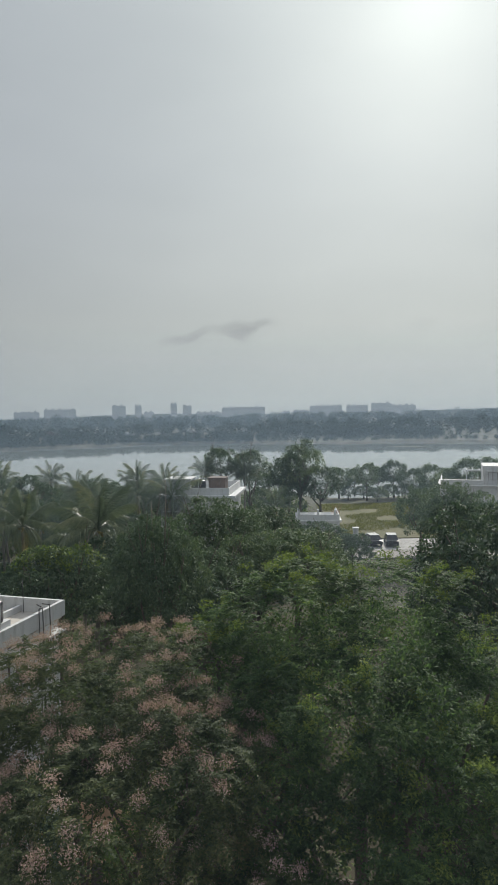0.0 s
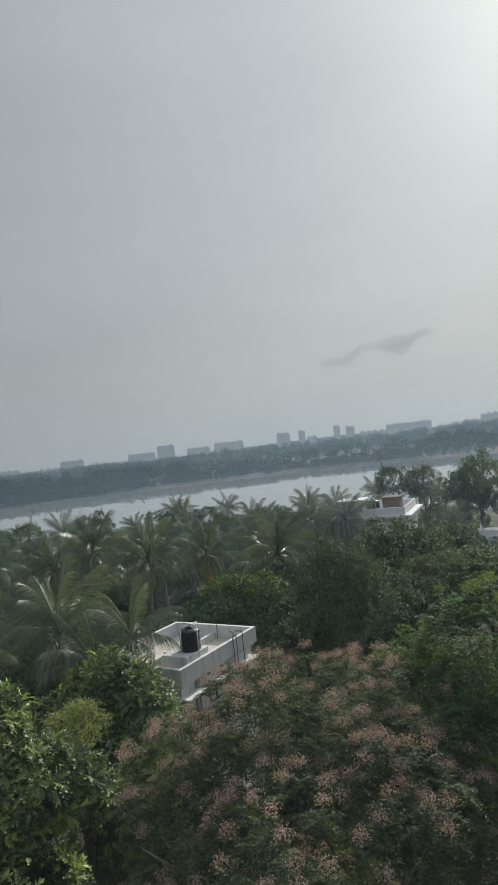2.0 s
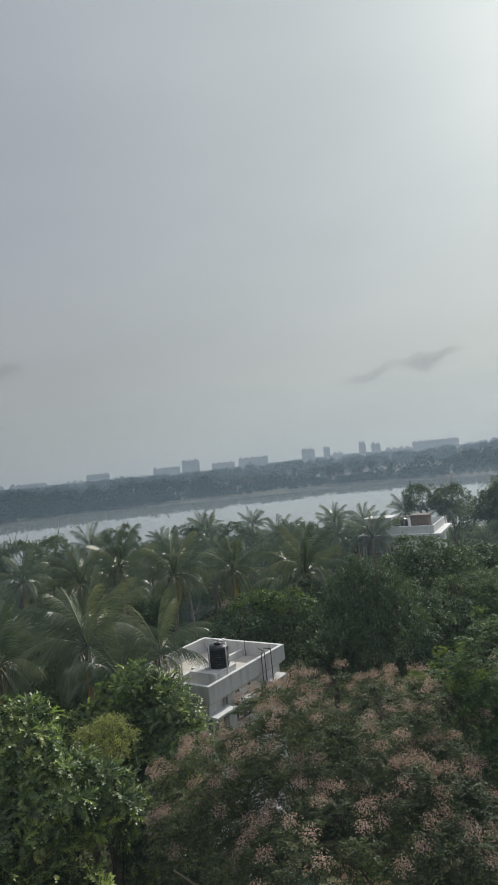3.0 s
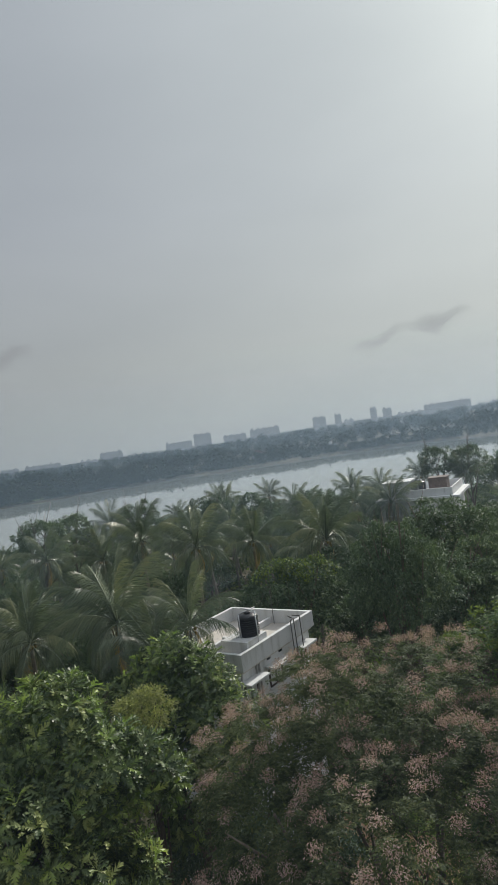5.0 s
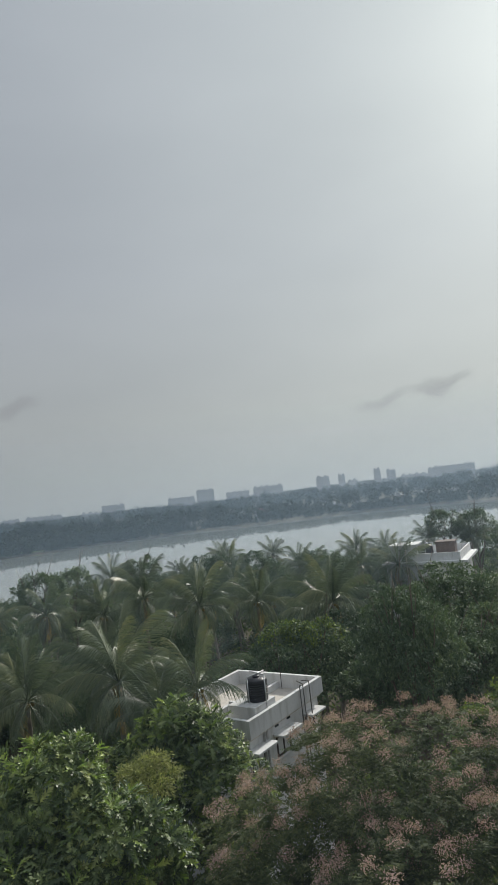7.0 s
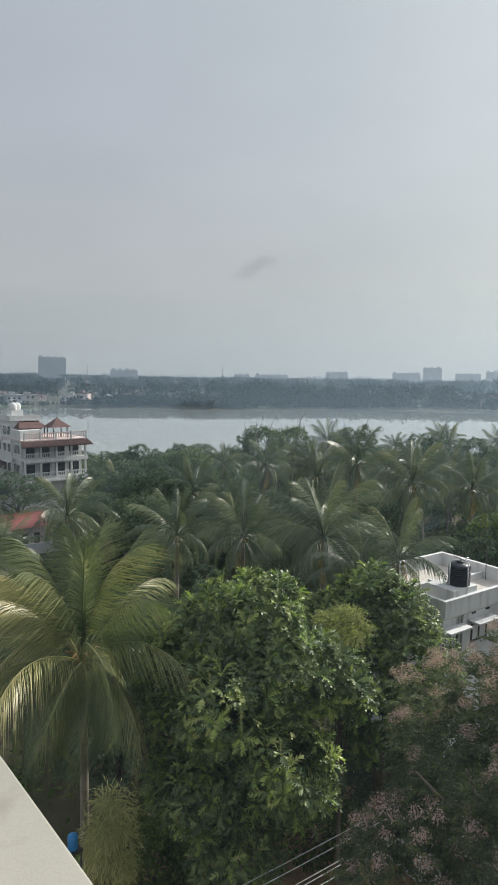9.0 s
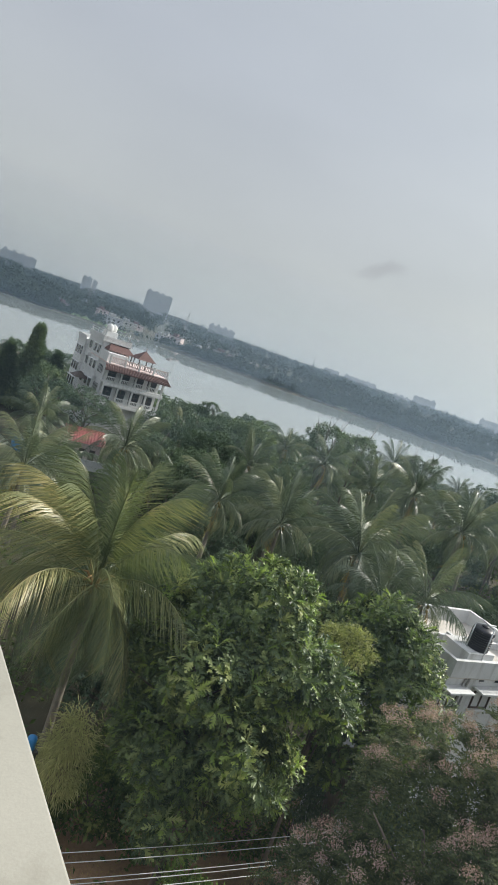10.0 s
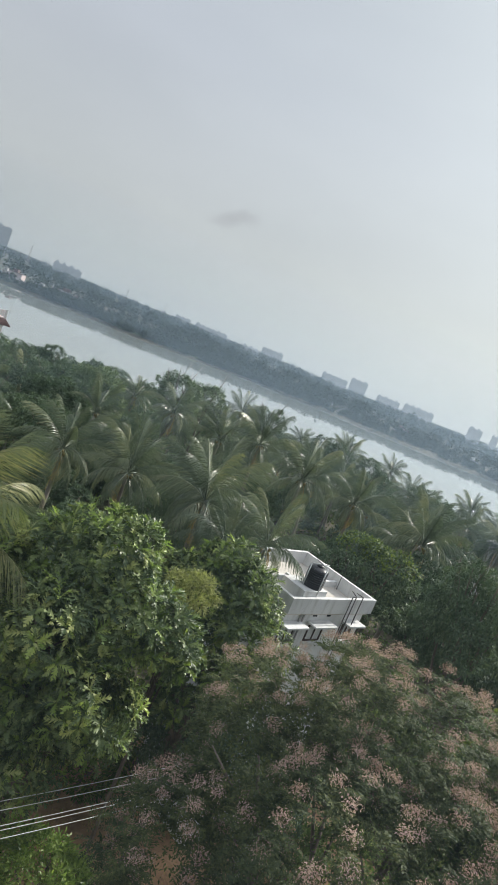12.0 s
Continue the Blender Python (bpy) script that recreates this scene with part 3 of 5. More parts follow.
def mast(az, dist, high):
    d = heading(az) * dist
    m = thing("lattice_mast", (d.x, d.y, 0), "thin steel lattice mast above the far trees", "mast", "far masts")
    bm = bmesh.new()
    for sx, sy in ((-1, -1), (1, -1), (1, 1), (-1, 1)):
        tube(bm, [(sx * 1.3, sy * 1.3, 0), (sx * 0.25, sy * 0.25, high)], 0.07, 4)
    for q in range(9):
        z = high * q / 9
        s, s2 = 1.3 - 1.05 * q / 9, 1.3 - 1.05 * (q + 1) / 9
        tube(bm, [(-s, -s, z), (s2, -s2, z + high / 9)], 0.04, 4)
        tube(bm, [(s, s, z), (-s2, s2, z + high / 9)], 0.04, 4)
    part("frame", bm, M_DARKMETAL, m)


for a, d, h in ((53.2, 600, 30), (44.7, 640, 28), (41.2, 640, 30), (61.9, 560, 24), (-1.0, 900, 34), (-8.4, 900, 36)):
    mast(a, d, h)

# ---- houses among the trees ----


def pipe_rail(pts, r=0.025):
    bm = bmesh.new()
    for a, b in pts:
        tube(bm, [a, b], r, 6)
    return bm


def water_tank(place, r=0.46, h=1.15, stand=True):
    t = thing("water_tank", place, "black ribbed plastic water tank with pipes on its stand", "water tank")
    prof = [(r * 0.96, 0.0), (r, 0.04)]
    for k in range(7):
        z = 0.10 + k * (h * 0.80 - 0.1) / 7
        prof += [(r, z), (r * 1.035, z + 0.03), (r * 1.035, z + 0.07), (r, z + 0.10)]
    prof += [(r, h * 0.84), (r * 0.92, h * 0.90), (r * 0.5, h * 0.96), (r * 0.30, h * 0.97)]
    part("body", lathe(prof, 28), M_TANK, t)
    part("lid", lathe([(r * 0.34, h * 0.96), (r * 0.34, h * 1.02), (r * 0.2, h * 1.05)], 18), M_TANK, t)
    part("pipe", pipe_rail([((r + 0.05, -0.1, -0.7), (r + 0.05, -0.1, h + 0.12)), ((r + 0.05, -0.1, h + 0.12), (-r * 0.9, 0.1, h + 0.12)), ((-0.1, -r - 0.05, -0.5), (-0.1, -r - 0.05, h + 0.06)),
                            ((-0.1, -r - 0.05, h + 0.06), (0.1, r, h + 0.10))]), M_METAL, t, "white plumbing pipes")
    return t


def window_unit(parent, x, y, z, w, h, axis):
    """Window in a wall that runs along y (axis 'y', facing +x) or along x (axis 'x', facing -y)."""
    def oriented(*rows, bevel=0.0):
        if axis == "x":
            return boxes(*[(x + a, x + b, y - d, y - c, z + e, z + f) for a, b, c, d, e, f in rows], bevel=bevel)
        return boxes(*[(x + c, x + d, y + a, y + b, z + e, z + f) for a, b, c, d, e, f in rows], bevel=bevel)
    t = 0.05
    win = part("window", oriented((-w / 2, w / 2, -0.10, -0.04, 0, h)), M_GLASS, parent, "dark glazed window")
    part("frame", oriented((-w / 2 - t, -w / 2, -0.1, 0.03, -t, h + t), (w / 2, w / 2 + t, -0.1, 0.03, -t, h + t), (-w / 2, w / 2, -0.1, 0.03, h, h + t), (-w / 2, w / 2, -0.1, 0.03, -t, 0),
                           (-0.025, 0.025, -0.1, 0.02, 0, h)), M_FRAME, win)
    part("sunshade", oriented((-w / 2 - 0.25, w / 2 + 0.25, -0.02, 0.5, h + 0.16, h + 0.24), bevel=0.015), M_WHITE, win)
    part("sill", oriented((-w / 2 - 0.12, w / 2 + 0.12, -0.02, 0.12, -0.14, -0.06), bevel=0.01), M_WHITE, win)
    return win


def white_house():
    """Flat-roofed white house; its origin is the roof corner that stands out, at ground level."""
    h = thing("white_house", (-7.12, 26.0, 0), "white flat-roofed house with roof parapet among the trees", "house", turn=-16.5)
    z0, z1, w, d = 10.72, 11.3, 4.0, 5.2
    t = 0.16
    part("wall", boxes((-w, -0.02, -d, -0.02, 0, z0 - 0.2)), M_WHITE, h)
    part("roof", boxes((-w - 0.1, 0.07, -d, 0.1, z0 - 0.2, z0)), M_PALEROOF, h, "sandy cement roof floor")
    part("parapet", boxes((0.08, 0.08 + t, -d, 0.1, z0 - 0.06, z1), (-w - 0.1, 0.08, 0.1 - t, 0.1, z0 - 0.002, z1), (-w - 0.1, -w - 0.1 + t, -d, 0.1 - t, z0 - 0.002, z1), (-w - 0.1 + t, 0.08, -d, -d + t, z0 - 0.002, z1), bevel=0.01), M_WHITE, h)
    part("tank_block", boxes((-1.15, 0.075, -4.55, -3.2, z0, z1 + 0.22), bevel=0.015), M_WHITE, h, "raised white block that carries the tank")
    part("divider", boxes((-1.95, -1.152, -3.5, -3.36, z0, z1 - 0.06), (-1.95, -1.81, -5.02, -3.502, z0, z1 - 0.14), (-1.95, -1.81, -3.358, -0.07, z0, z1 - 0.32), bevel=0.01), M_WHITE, h, "low white dividing walls on the roof")
    part("step", boxes((-0.75, 0.07, -2.9, -2.3, z0, z0 + 0.18), bevel=0.01), M_PALEROOF, h)
    for y, wide in ((-0.8, 0.6), (-2.85, 0.85), (-4.55, 0.75)):
        window_unit(h, 0.0, y, 9.38, wide, 0.6, "y")
    for y in (-2.35, -3.2):
        part("vent", boxes((-0.02, 0.012, y - 0.11, y + 0.11, 10.40, 10.58)), M_GLASS, h)
    part("ladder_pipe", pipe_rail([((0.36, -1.62, 7.2), (0.36, -1.62, 11.5)), ((0.36, -1.86, 7.2), (0.36, -1.86, 11.5)), ((0.36, -1.62, 11.5), (0.0, -1.5, 11.56)), ((0.36, -1.86, 11.5), (0.36, -1.62, 11.5)),
                                   ((0.36, -1.15, 9.9), (0.36, -1.15, 11.48)), ((0.36, -1.15, 9.9), (0.36, -1.5, 9.9)), ((0.36, -1.15, 11.48), (0.0, -1.15, 11.48))], 0.022), M_DARKMETAL, h, "dark pipes looped over the parapet")
    part("drain_pipe", pipe_rail([((0.05, -3.95, 7.0), (0.05, -3.95, 10.6)), ((0.05, -4.15, 7.0), (0.05, -4.15, 10.6)), ((0.05, -5.1, 7.0), (0.05, -5.1, 10.6))], 0.04), M_CONCRETE, h, "grey drain pipes down the wall")
    part("aerial", pipe_rail([((-1.6, -0.2, z0), (-1.6, -0.2, z0 + 1.45))], 0.015), M_DARKMETAL, h)
    tank = water_tank((0, 0, 0), 0.39, 0.86)
    tank.matrix_basis = h.matrix_basis @ Matrix.Translation((-0.35, -3.7, z1 + 0.22))


white_house()


def terrace_house():
    h = thing("terrace_house", (-5.6, 66.6, -0.3), "white house with roof terrace seen over treetops", "house", turn=-8)
    h.matrix_basis = h.matrix_basis @ Matrix.Diagonal((0.86, 0.86, 0.99, 1))
    part("wall", boxes((-3.6, 5.2, 0, 9, 0, 10.6)), M_WHITE, h)
    part("roof", boxes((-4.0, 6.0, -0.5, 9.4, 10.6, 10.85), bevel=0.02), M_WHITE, h, "projecting white roof slab")
    part("parapet", boxes((0.2, 5.2, 0, 0.15, 10.85, 11.65), (5.05, 5.2, 0.15, 9, 10.85, 11.65), (0.2, 5.05, 8.85, 9, 10.85, 11.65), bevel=0.01), M_WHITE, h)
    part("stair_room", boxes((-3.0, 0.15, 0.6, 3.6, 10.85, 12.5), (-3.2, 0.3, 0.4, 3.8, 12.5, 12.62), bevel=0.01), M_WHITE, h)
    part("door", boxes((0.15, 0.19, 1.6, 2.5, 10.9, 12.3)), M_FRAME, h)
    part("cabin", boxes((2.0, 4.2, 3.0, 5.0, 10.85, 12.4), (1.9, 4.3, 2.9, 5.1, 12.4, 12.5)), M_BOARD, h, "brown roof cabin of weathered boards")
    for x in (-2.2, 1.4, 3.6):
        window_unit(h, x, 0, 7.6, 1.5, 1.3, "x")
    water_tank((-4.5, 68.9, 10.44), 0.66, 1.5)
    water_tank((-5.0, 67.8, 10.44), 0.36, 0.75)


terrace_house()


def low_house():
    h = thing("low_house", (8.0, 92.0, 0), "low white house with railed roof under extension", "house", turn=-4)
    part("wall", boxes((0, 6.2, 0, 7, 0, 3.0)), M_WHITE, h)
    part("roof", boxes((-0.3, 6.5, -0.3, 7.3, 3.0, 3.2), bevel=0.02), M_WHITE, h)
    part("parapet", boxes((0, 6.2, 0, 0.15, 3.2, 4.0), (0, 0.15, 0.15, 7, 3.2, 4.0), (6.05, 6.2, 0.15, 7, 3.2, 4.0)), M_WHITE, h)
    for x in (0.1, 2.9, 5.4):
        part("post", boxes((x, x + 0.3, -0.05, 0.25, 4.0, 4.75)), M_WHITE, h)
    bm = bmesh.new()
    for k in range(9):
        tube(bm, [(5.0 + 0.14 * k, 0.4, 4.0), (5.2 + 0.14 * k + 0.1 * (k % 3), 0.4, 5.4 - 0.1 * (k % 4))], 0.03, 4)
    part("starter_bar", bm, surface("rusty_bar", (0.30, 0.12, 0.05), (0.42, 0.20, 0.09), 0.8), h, "rusty steel bars")
    part("gate_pillar", boxes((7.9, 8.6, -3.2, -2.6, 0, 2.4), (7.8, 8.7, -3.3, -2.5, 2.4, 2.6)), M_WHITE, h)
    part("compound_wall", boxes((0, 7.9, -3.0, -2.85, 0, 1.5)), M_WHITE, h)


low_house()


def lake_house():
    h = thing("lake_house", (32.0, 101.0, 0), "white house with terraces rising behind dark trees", "house", turn=-18)
    part("wall", boxes((0, 16, 0, 8, 0, 6.8)), M_WHITE, h)
    part("roof", boxes((-0.4, 16.4, -0.4, 8.4, 6.8, 7.0)), M_WHITE, h)
    part("parapet", boxes((0, 6.5, 0, 0.15, 7.0, 7.8), (0, 0.15, 0.15, 8, 7.0, 7.8)), M_WHITE, h)
    part("upper_wall", boxes((6.5, 16, 1, 8, 7.0, 10.0)), M_WHITE, h)
    part("pergola", boxes((3.9, 6.4, 0.6, 0.75, 9.2, 9.35), (3.9, 6.4, 2.6, 2.75, 9.2, 9.35), (3.95, 4.1, 0.6, 2.7, 9.35, 9.45), (4.9, 5.05, 0.6, 2.7, 9.35, 9.45), (5.9, 6.05, 0.6, 2.7, 9.35, 9.45),
                          (3.95, 4.1, 0.6, 0.75, 7.0, 9.2), (6.25, 6.4, 0.6, 0.75, 7.0, 9.2)), M_WHITE, h)
    for x in (8.0, 11.0, 14.0):
        window_unit(h, x, 1.0, 7.8, 1.3, 1.2, "x")
    part("chimney", boxes((9.5, 10.2, 3, 3.7, 10.0, 10.8)), M_WHITE, h)


lake_house()


def hip_roof(x0, x1, y0, y1, z0, z1, over=0.0, ridge=0.3):
    bm = bmesh.new()
    x0, x1, y0, y1 = x0 - over, x1 + over, y0 - over, y1 + over
    cx, cy = (x0 + x1) / 2, (y0 + y1) / 2
    lo = [bm.verts.new(p) for p in ((x0, y0, z0), (x1, y0, z0), (x1, y1, z0), (x0, y1, z0))]
    dx = (x1 - x0) * ridge / 2
    r = [bm.verts.new((cx - dx, cy, z1)), bm.verts.new((cx + dx, cy, z1))]
    bm.faces.new((lo[0], lo[1], r[1], r[0]))
    bm.faces.new((lo[2], lo[3], r[0], r[1]))
    bm.faces.new((lo[1], lo[2], r[1]))
    bm.faces.new((lo[3], lo[0], r[0]))
    bm.faces.new(lo[::-1])
    return bm


def lake_hotel():
    h = thing("lake_villa", (-75.29, 45.78, 2.3), "white four-storey lakeside villa with red tiled eaves and balconies", "building", turn=79.2)
    h.matrix_basis = h.matrix_basis @ Matrix.Scale(0.84, 4)
    # front block with balconies
    part("wall", boxes((0, 10.3, 1.6, 10, -2.8, 9.6)), M_WHITE, h)
    part("wing_wall", boxes((-0.15, 4.6, 5.5, 13, -2.8, 12.6), (-0.1, 3.4, 1.6, 5.5, 9.6, 11.2)), M_WHITE, h, "taller white wing")
    part("wing_parapet", boxes((-0.3, 4.8, 5.3, 5.45, 12.6, 13.4), (-0.3, -0.15, 5.45, 13.2, 12.6, 13.4), (-0.4, 4.9, 5.2, 13.3, 12.5, 12.65)), M_WHITE, h)
    for z in (3.2, 6.4):
        part("balcony_slab", boxes((-0.2, 10.7, -0.1, 1.7, z, z + 0.25), (-0.2, 10.7, -0.12, 0.0, z - 0.35, z)), M_WHITE, h)
        rail = part("balcony_rail", boxes((-0.1, 10.6, -0.06, 0.06, z + 1.05, z + 1.2), (-0.1, 10.6, -0.04, 0.04, z + 0.35, z + 0.43)), M_WHITE, h)
        for k in range(36):
            x = 0.05 + k * 0.295
            part("baluster", boxes((x, x + 0.09, -0.03, 0.03, z + 0.43, z + 1.05)), M_WHITE, rail)
        for x in (0.0, 2.6, 5.2, 7.8, 10.3):
            part("column", boxes((x - 0.14, x + 0.14, -0.06, 0.22, z + 0.25, z + 3.0)), M_WHITE, h)
        for x in (1.3, 3.8, 6.4, 8.9):
            part("window", boxes((x - 0.85, x + 0.85, 1.5, 1.62, z + 0.35, z + 2.4)), M_GLASS, h)
            part("shutter", boxes((x - 0.03, x + 0.03, 1.46, 1.5, z + 0.35, z + 2.4), (x - 0.9, x + 0.9, 1.46, 1.5, z + 1.6, z + 1.66)), M_FRAME, h)
    # tiled skirt
    bm = bmesh.new()
    a = [bm.verts.new(p) for p in ((-0.9, -1.0, 8.75), (11.2, -1.0, 8.75), (10.6, 0.3, 9.55), (-0.3, 0.3, 9.55))]
    b = [bm.verts.new(p) for p in ((-0.9, -1.0, 8.6), (11.2, -1.0, 8.6), (10.6, 0.3, 9.4), (-0.3, 0.3, 9.4))]
    bm.faces.new(a)
    bm.faces.new(b[::-1])
    for i in range(4):
        bm.faces.new((a[i], b[i], b[(i + 1) % 4], a[(i + 1) % 4]))
    eave = part("eave", bm, M_TILE, h, "red clay tiled eave")
    for k in range(40):
        x = -0.85 + k * 0.305
        bm = bmesh.new()
        tube(bm, [(x, -1.02, 8.78), (x * 0.93 + 0.35, 0.3, 9.58)], 0.07, 5)
        part("ridge_tile", bm, M_TILE, eave)
    part("terrace", boxes((-0.2, 10.7, 0.2, 10, 9.5, 9.68)), M_PINKWALL, h)
    rail = part("terrace_rail", boxes((-0.1, 10.6, 0.22, 0.36, 10.65, 10.8), (-0.1, 10.6, 0.25, 0.33, 9.95, 10.03)), M_PINKWALL, h)
    for k in range(36):
        x = 0.05 + k * 0.295
        part("baluster", boxes((x, x + 0.1, 0.25, 0.33, 10.03, 10.65)), M_PINKWALL, rail)
    for x in (-0.1, 2.5, 5.1, 7.8, 10.4):
        part("post", boxes((x, x + 0.25, 0.16, 0.42, 9.6, 11.0)), M_WHITE, h)
    # roofs above the terrace
    part("lean_roof", hip_roof(0.6, 5.0, 3.4, 8.0, 11.4, 12.5, 0.3, 0.6), M_TILE, h, "dark red tiled veranda roof")
    part("lean_wall", boxes((0.8, 4.8, 5.0, 7.8, 9.68, 11.4)), M_PINKWALL, h)
    for x in (0.8, 2.1, 3.4, 4.7):
        part("post", boxes((x - 0.08, x + 0.08, 3.5, 3.66, 9.68, 11.42)), M_FRAME, h)
    pav = part("pavilion_roof", hip_roof(5.2, 8.0, 1.4, 4.2, 11.5, 13.0, 0.35, 0.02), M_TILE, h, "pointed red pavilion roof")
    part("finial", lathe([(0.10, 13.0), (0.06, 13.3), (0.09, 13.4), (0.02, 13.7)], 10), M_TILE, pav, at=Matrix.Translation((6.6, 2.8, -0.1)))
    for x in (5.4, 7.8):
        for y in (1.6, 4.0):
            part("pavilion_post", boxes((x - 0.07, x + 0.07, y - 0.07, y + 0.07, 9.68, 11.52)), M_FRAME, h)
    # side wall windows, hood and roof room
    for z in (1.2, 4.2, 7.4, 10.2):
        for y in (6.6, 8.6, 11.2):
            w = part("window", boxes((-0.2, -0.13, y - 0.55, y + 0.55, z, z + 1.3)), M_GLASS, h)
            part("sunshade", boxes((-0.6, -0.13, y - 0.75, y + 0.75, z + 1.4, z + 1.5)), M_WHITE, w)
    part("ac_unit", boxes((-0.6, -0.15, 9.6, 10.3, 9.0, 9.55), bevel=0.03), M_WHITE, h)
    part("ac_unit", boxes((-0.6, -0.15, 4.1, 4.8, 5.9, 6.45), bevel=0.03), M_WHITE, h)
    for z in (4.2, 7.4):
        w = part("window", boxes((-0.05, 0.02, 2.4, 4.8, z, z + 1.35)), M_GLASS, h)
        for k in range(5):
            part("mullion", boxes((-0.09, -0.02, 2.4 + k * 0.58, 2.46 + k * 0.58, z, z + 1.35)), M_WHITE, w)
    part("rear_wing", boxes((-0.6, 4.2, 13.0, 17.5, -2.8, 11.2)), M_WHITE, h, "lower rear wing with railed roof")
    part("rear_parapet", boxes((-0.75, 4.3, 13.05, 17.65, 11.2, 11.35), (-0.75, -0.6, 13.05, 17.65, 11.35, 12.0), (-0.6, 4.3, 17.5, 17.65, 11.35, 12.0)), M_WHITE, h)
    for z in (2.6, 5.4, 8.4):
        for y in (13.9, 15.3, 16.7):
            w = part("window", boxes((-0.66, -0.58, y - 0.4, y + 0.4, z, z + 1.4)), M_GLASS, h)
            part("sunshade", boxes((-1.0, -0.58, y - 0.55, y + 0.55, z + 1.48, z + 1.57)), M_WHITE, w)
    for y in (6.0, 9.4, 12.4):
        part("roof_rail_post", boxes((-0.25, -0.17, y, y + 0.08, 13.4, 14.2)), M_WHITE, h)
    part("roof_rail", boxes((-0.25, -0.17, 5.6, 12.9, 14.1, 14.18), (-0.25, -0.17, 5.6, 12.9, 13.75, 13.81)), M_WHITE, h)
    part("hood", hip_roof(-2.2, 0.0, 8.0, 10.8, 5.0, 6.0, 0.2, 0.1), M_FRAME, h, "small dark tiled porch hood")
    part("roof_room", boxes((0.6, 2.6, 7.2, 9.4, 12.6, 14.2)), M_WHITE, h)
    for k, (x, y) in enumerate(((1.1, 7.8), (2.1, 8.8))):
        t = thing("water_tank", (0, 0, 0), "round white plastic water tank on villa roof", "water tank", "villa tanks")
        part("body", lathe([(0.45, 0), (0.62, 0.1), (0.66, 0.5), (0.62, 0.9), (0.4, 1.15), (0.15, 1.22)], 20), M_WHITE, t)
        part("lid", lathe([(0.2, 1.2), (0.2, 1.3), (0.1, 1.34)], 12), M_WHITE, t)
        t.matrix_basis = h.matrix_basis @ Matrix.Translation((x, y, 14.2))
    part("antenna", pipe_rail([((0.8, 7.4, 14.2), (0.8, 7.4, 16.4)), ((0.4, 7.4, 16.0), (1.2, 7.4, 16.0)), ((4.2, 5.7, 13.4), (4.2, 5.7, 14.8))], 0.03), M_METAL, h)


lake_hotel()


def red_shed():
    h = thing("red_roofed_house", (-62.5, 35.6, 0), "small house with faded red sheet roof among palms", "house", turn=72)
    h.matrix_basis = h.matrix_basis @ Matrix.Scale(0.66, 4)
    part("wall", boxes((0, 6, 0, 5, 0, 3.6)), M_PINKWALL, h)
    bm = bmesh.new()
    for k in range(26):
        x = -0.5 + k * 0.27
        tube(bm, [(x, -0.9, 3.75), (x, 3.0, 5.6)], 0.06, 4)
    box(bm, -0.6, 6.6, -0.05, 0.05, 0, 0.01)
    v = [bm.verts.new(p) for p in ((-0.6, -0.9, 3.72), (6.6, -0.9, 3.72), (6.6, 3.0, 5.58), (-0.6, 3.0, 5.58), (6.6, 6.4, 3.9), (-0.6, 6.4, 3.9))]
    bm.faces.new(v[:4])
    bm.faces.new((v[3], v[2], v[4], v[5]))
    part("roof", bm, M_REDROOF, h, "faded red corrugated sheet roof")
    for x in (0.3, 2.3, 4.2):
        part("door", boxes((x, x + 1.0, -0.04, 0.02, 0.2, 2.6)), M_FRAME, h)
    part("yard_wall", boxes((-2, 8, -4.1, -3.9, 0, 1.8)), M_WHITE, h)


red_shed()
tank = thing("blue_drum", (-63.4, 30.4, 0), "blue plastic drum beside the red-roofed house", "drum", turn=20)
part("body", lathe([(0.5, 0), (0.55, 0.3), (0.52, 0.7), (0.55, 1.1), (0.5, 1.5), (0.2, 1.6)], 18), M_BLUE, tank)

# ---- open field, road and parked cars ----
field = part("field", boxes((0, 34, 0, 36, -0.5, 0.16)), M_GRASS, None)
field.matrix_basis = pose(14, 93, 0, 0, 0, -2)
tagged(field, "open field of short dry grass by the lake", "field", kind="structure")
road = part("road", boxes((0, 60, 0, 4.5, -0.5, 0.15)), M_ROAD, None)
road.matrix_basis = pose(2, 80.5, 0, 0, 0, -2)
tagged(road, "dusty pale lane beside the field", "road", kind="structure")
lot = part("road", boxes((0, 60, 0, 7.6, -0.5, 0.14)), M_CONCRETE, None)
lot.matrix_basis = pose(2, 85.2, 0, 0, 0, -2)
tagged(lot, "grey parking strip beside the field", "road", kind="structure")


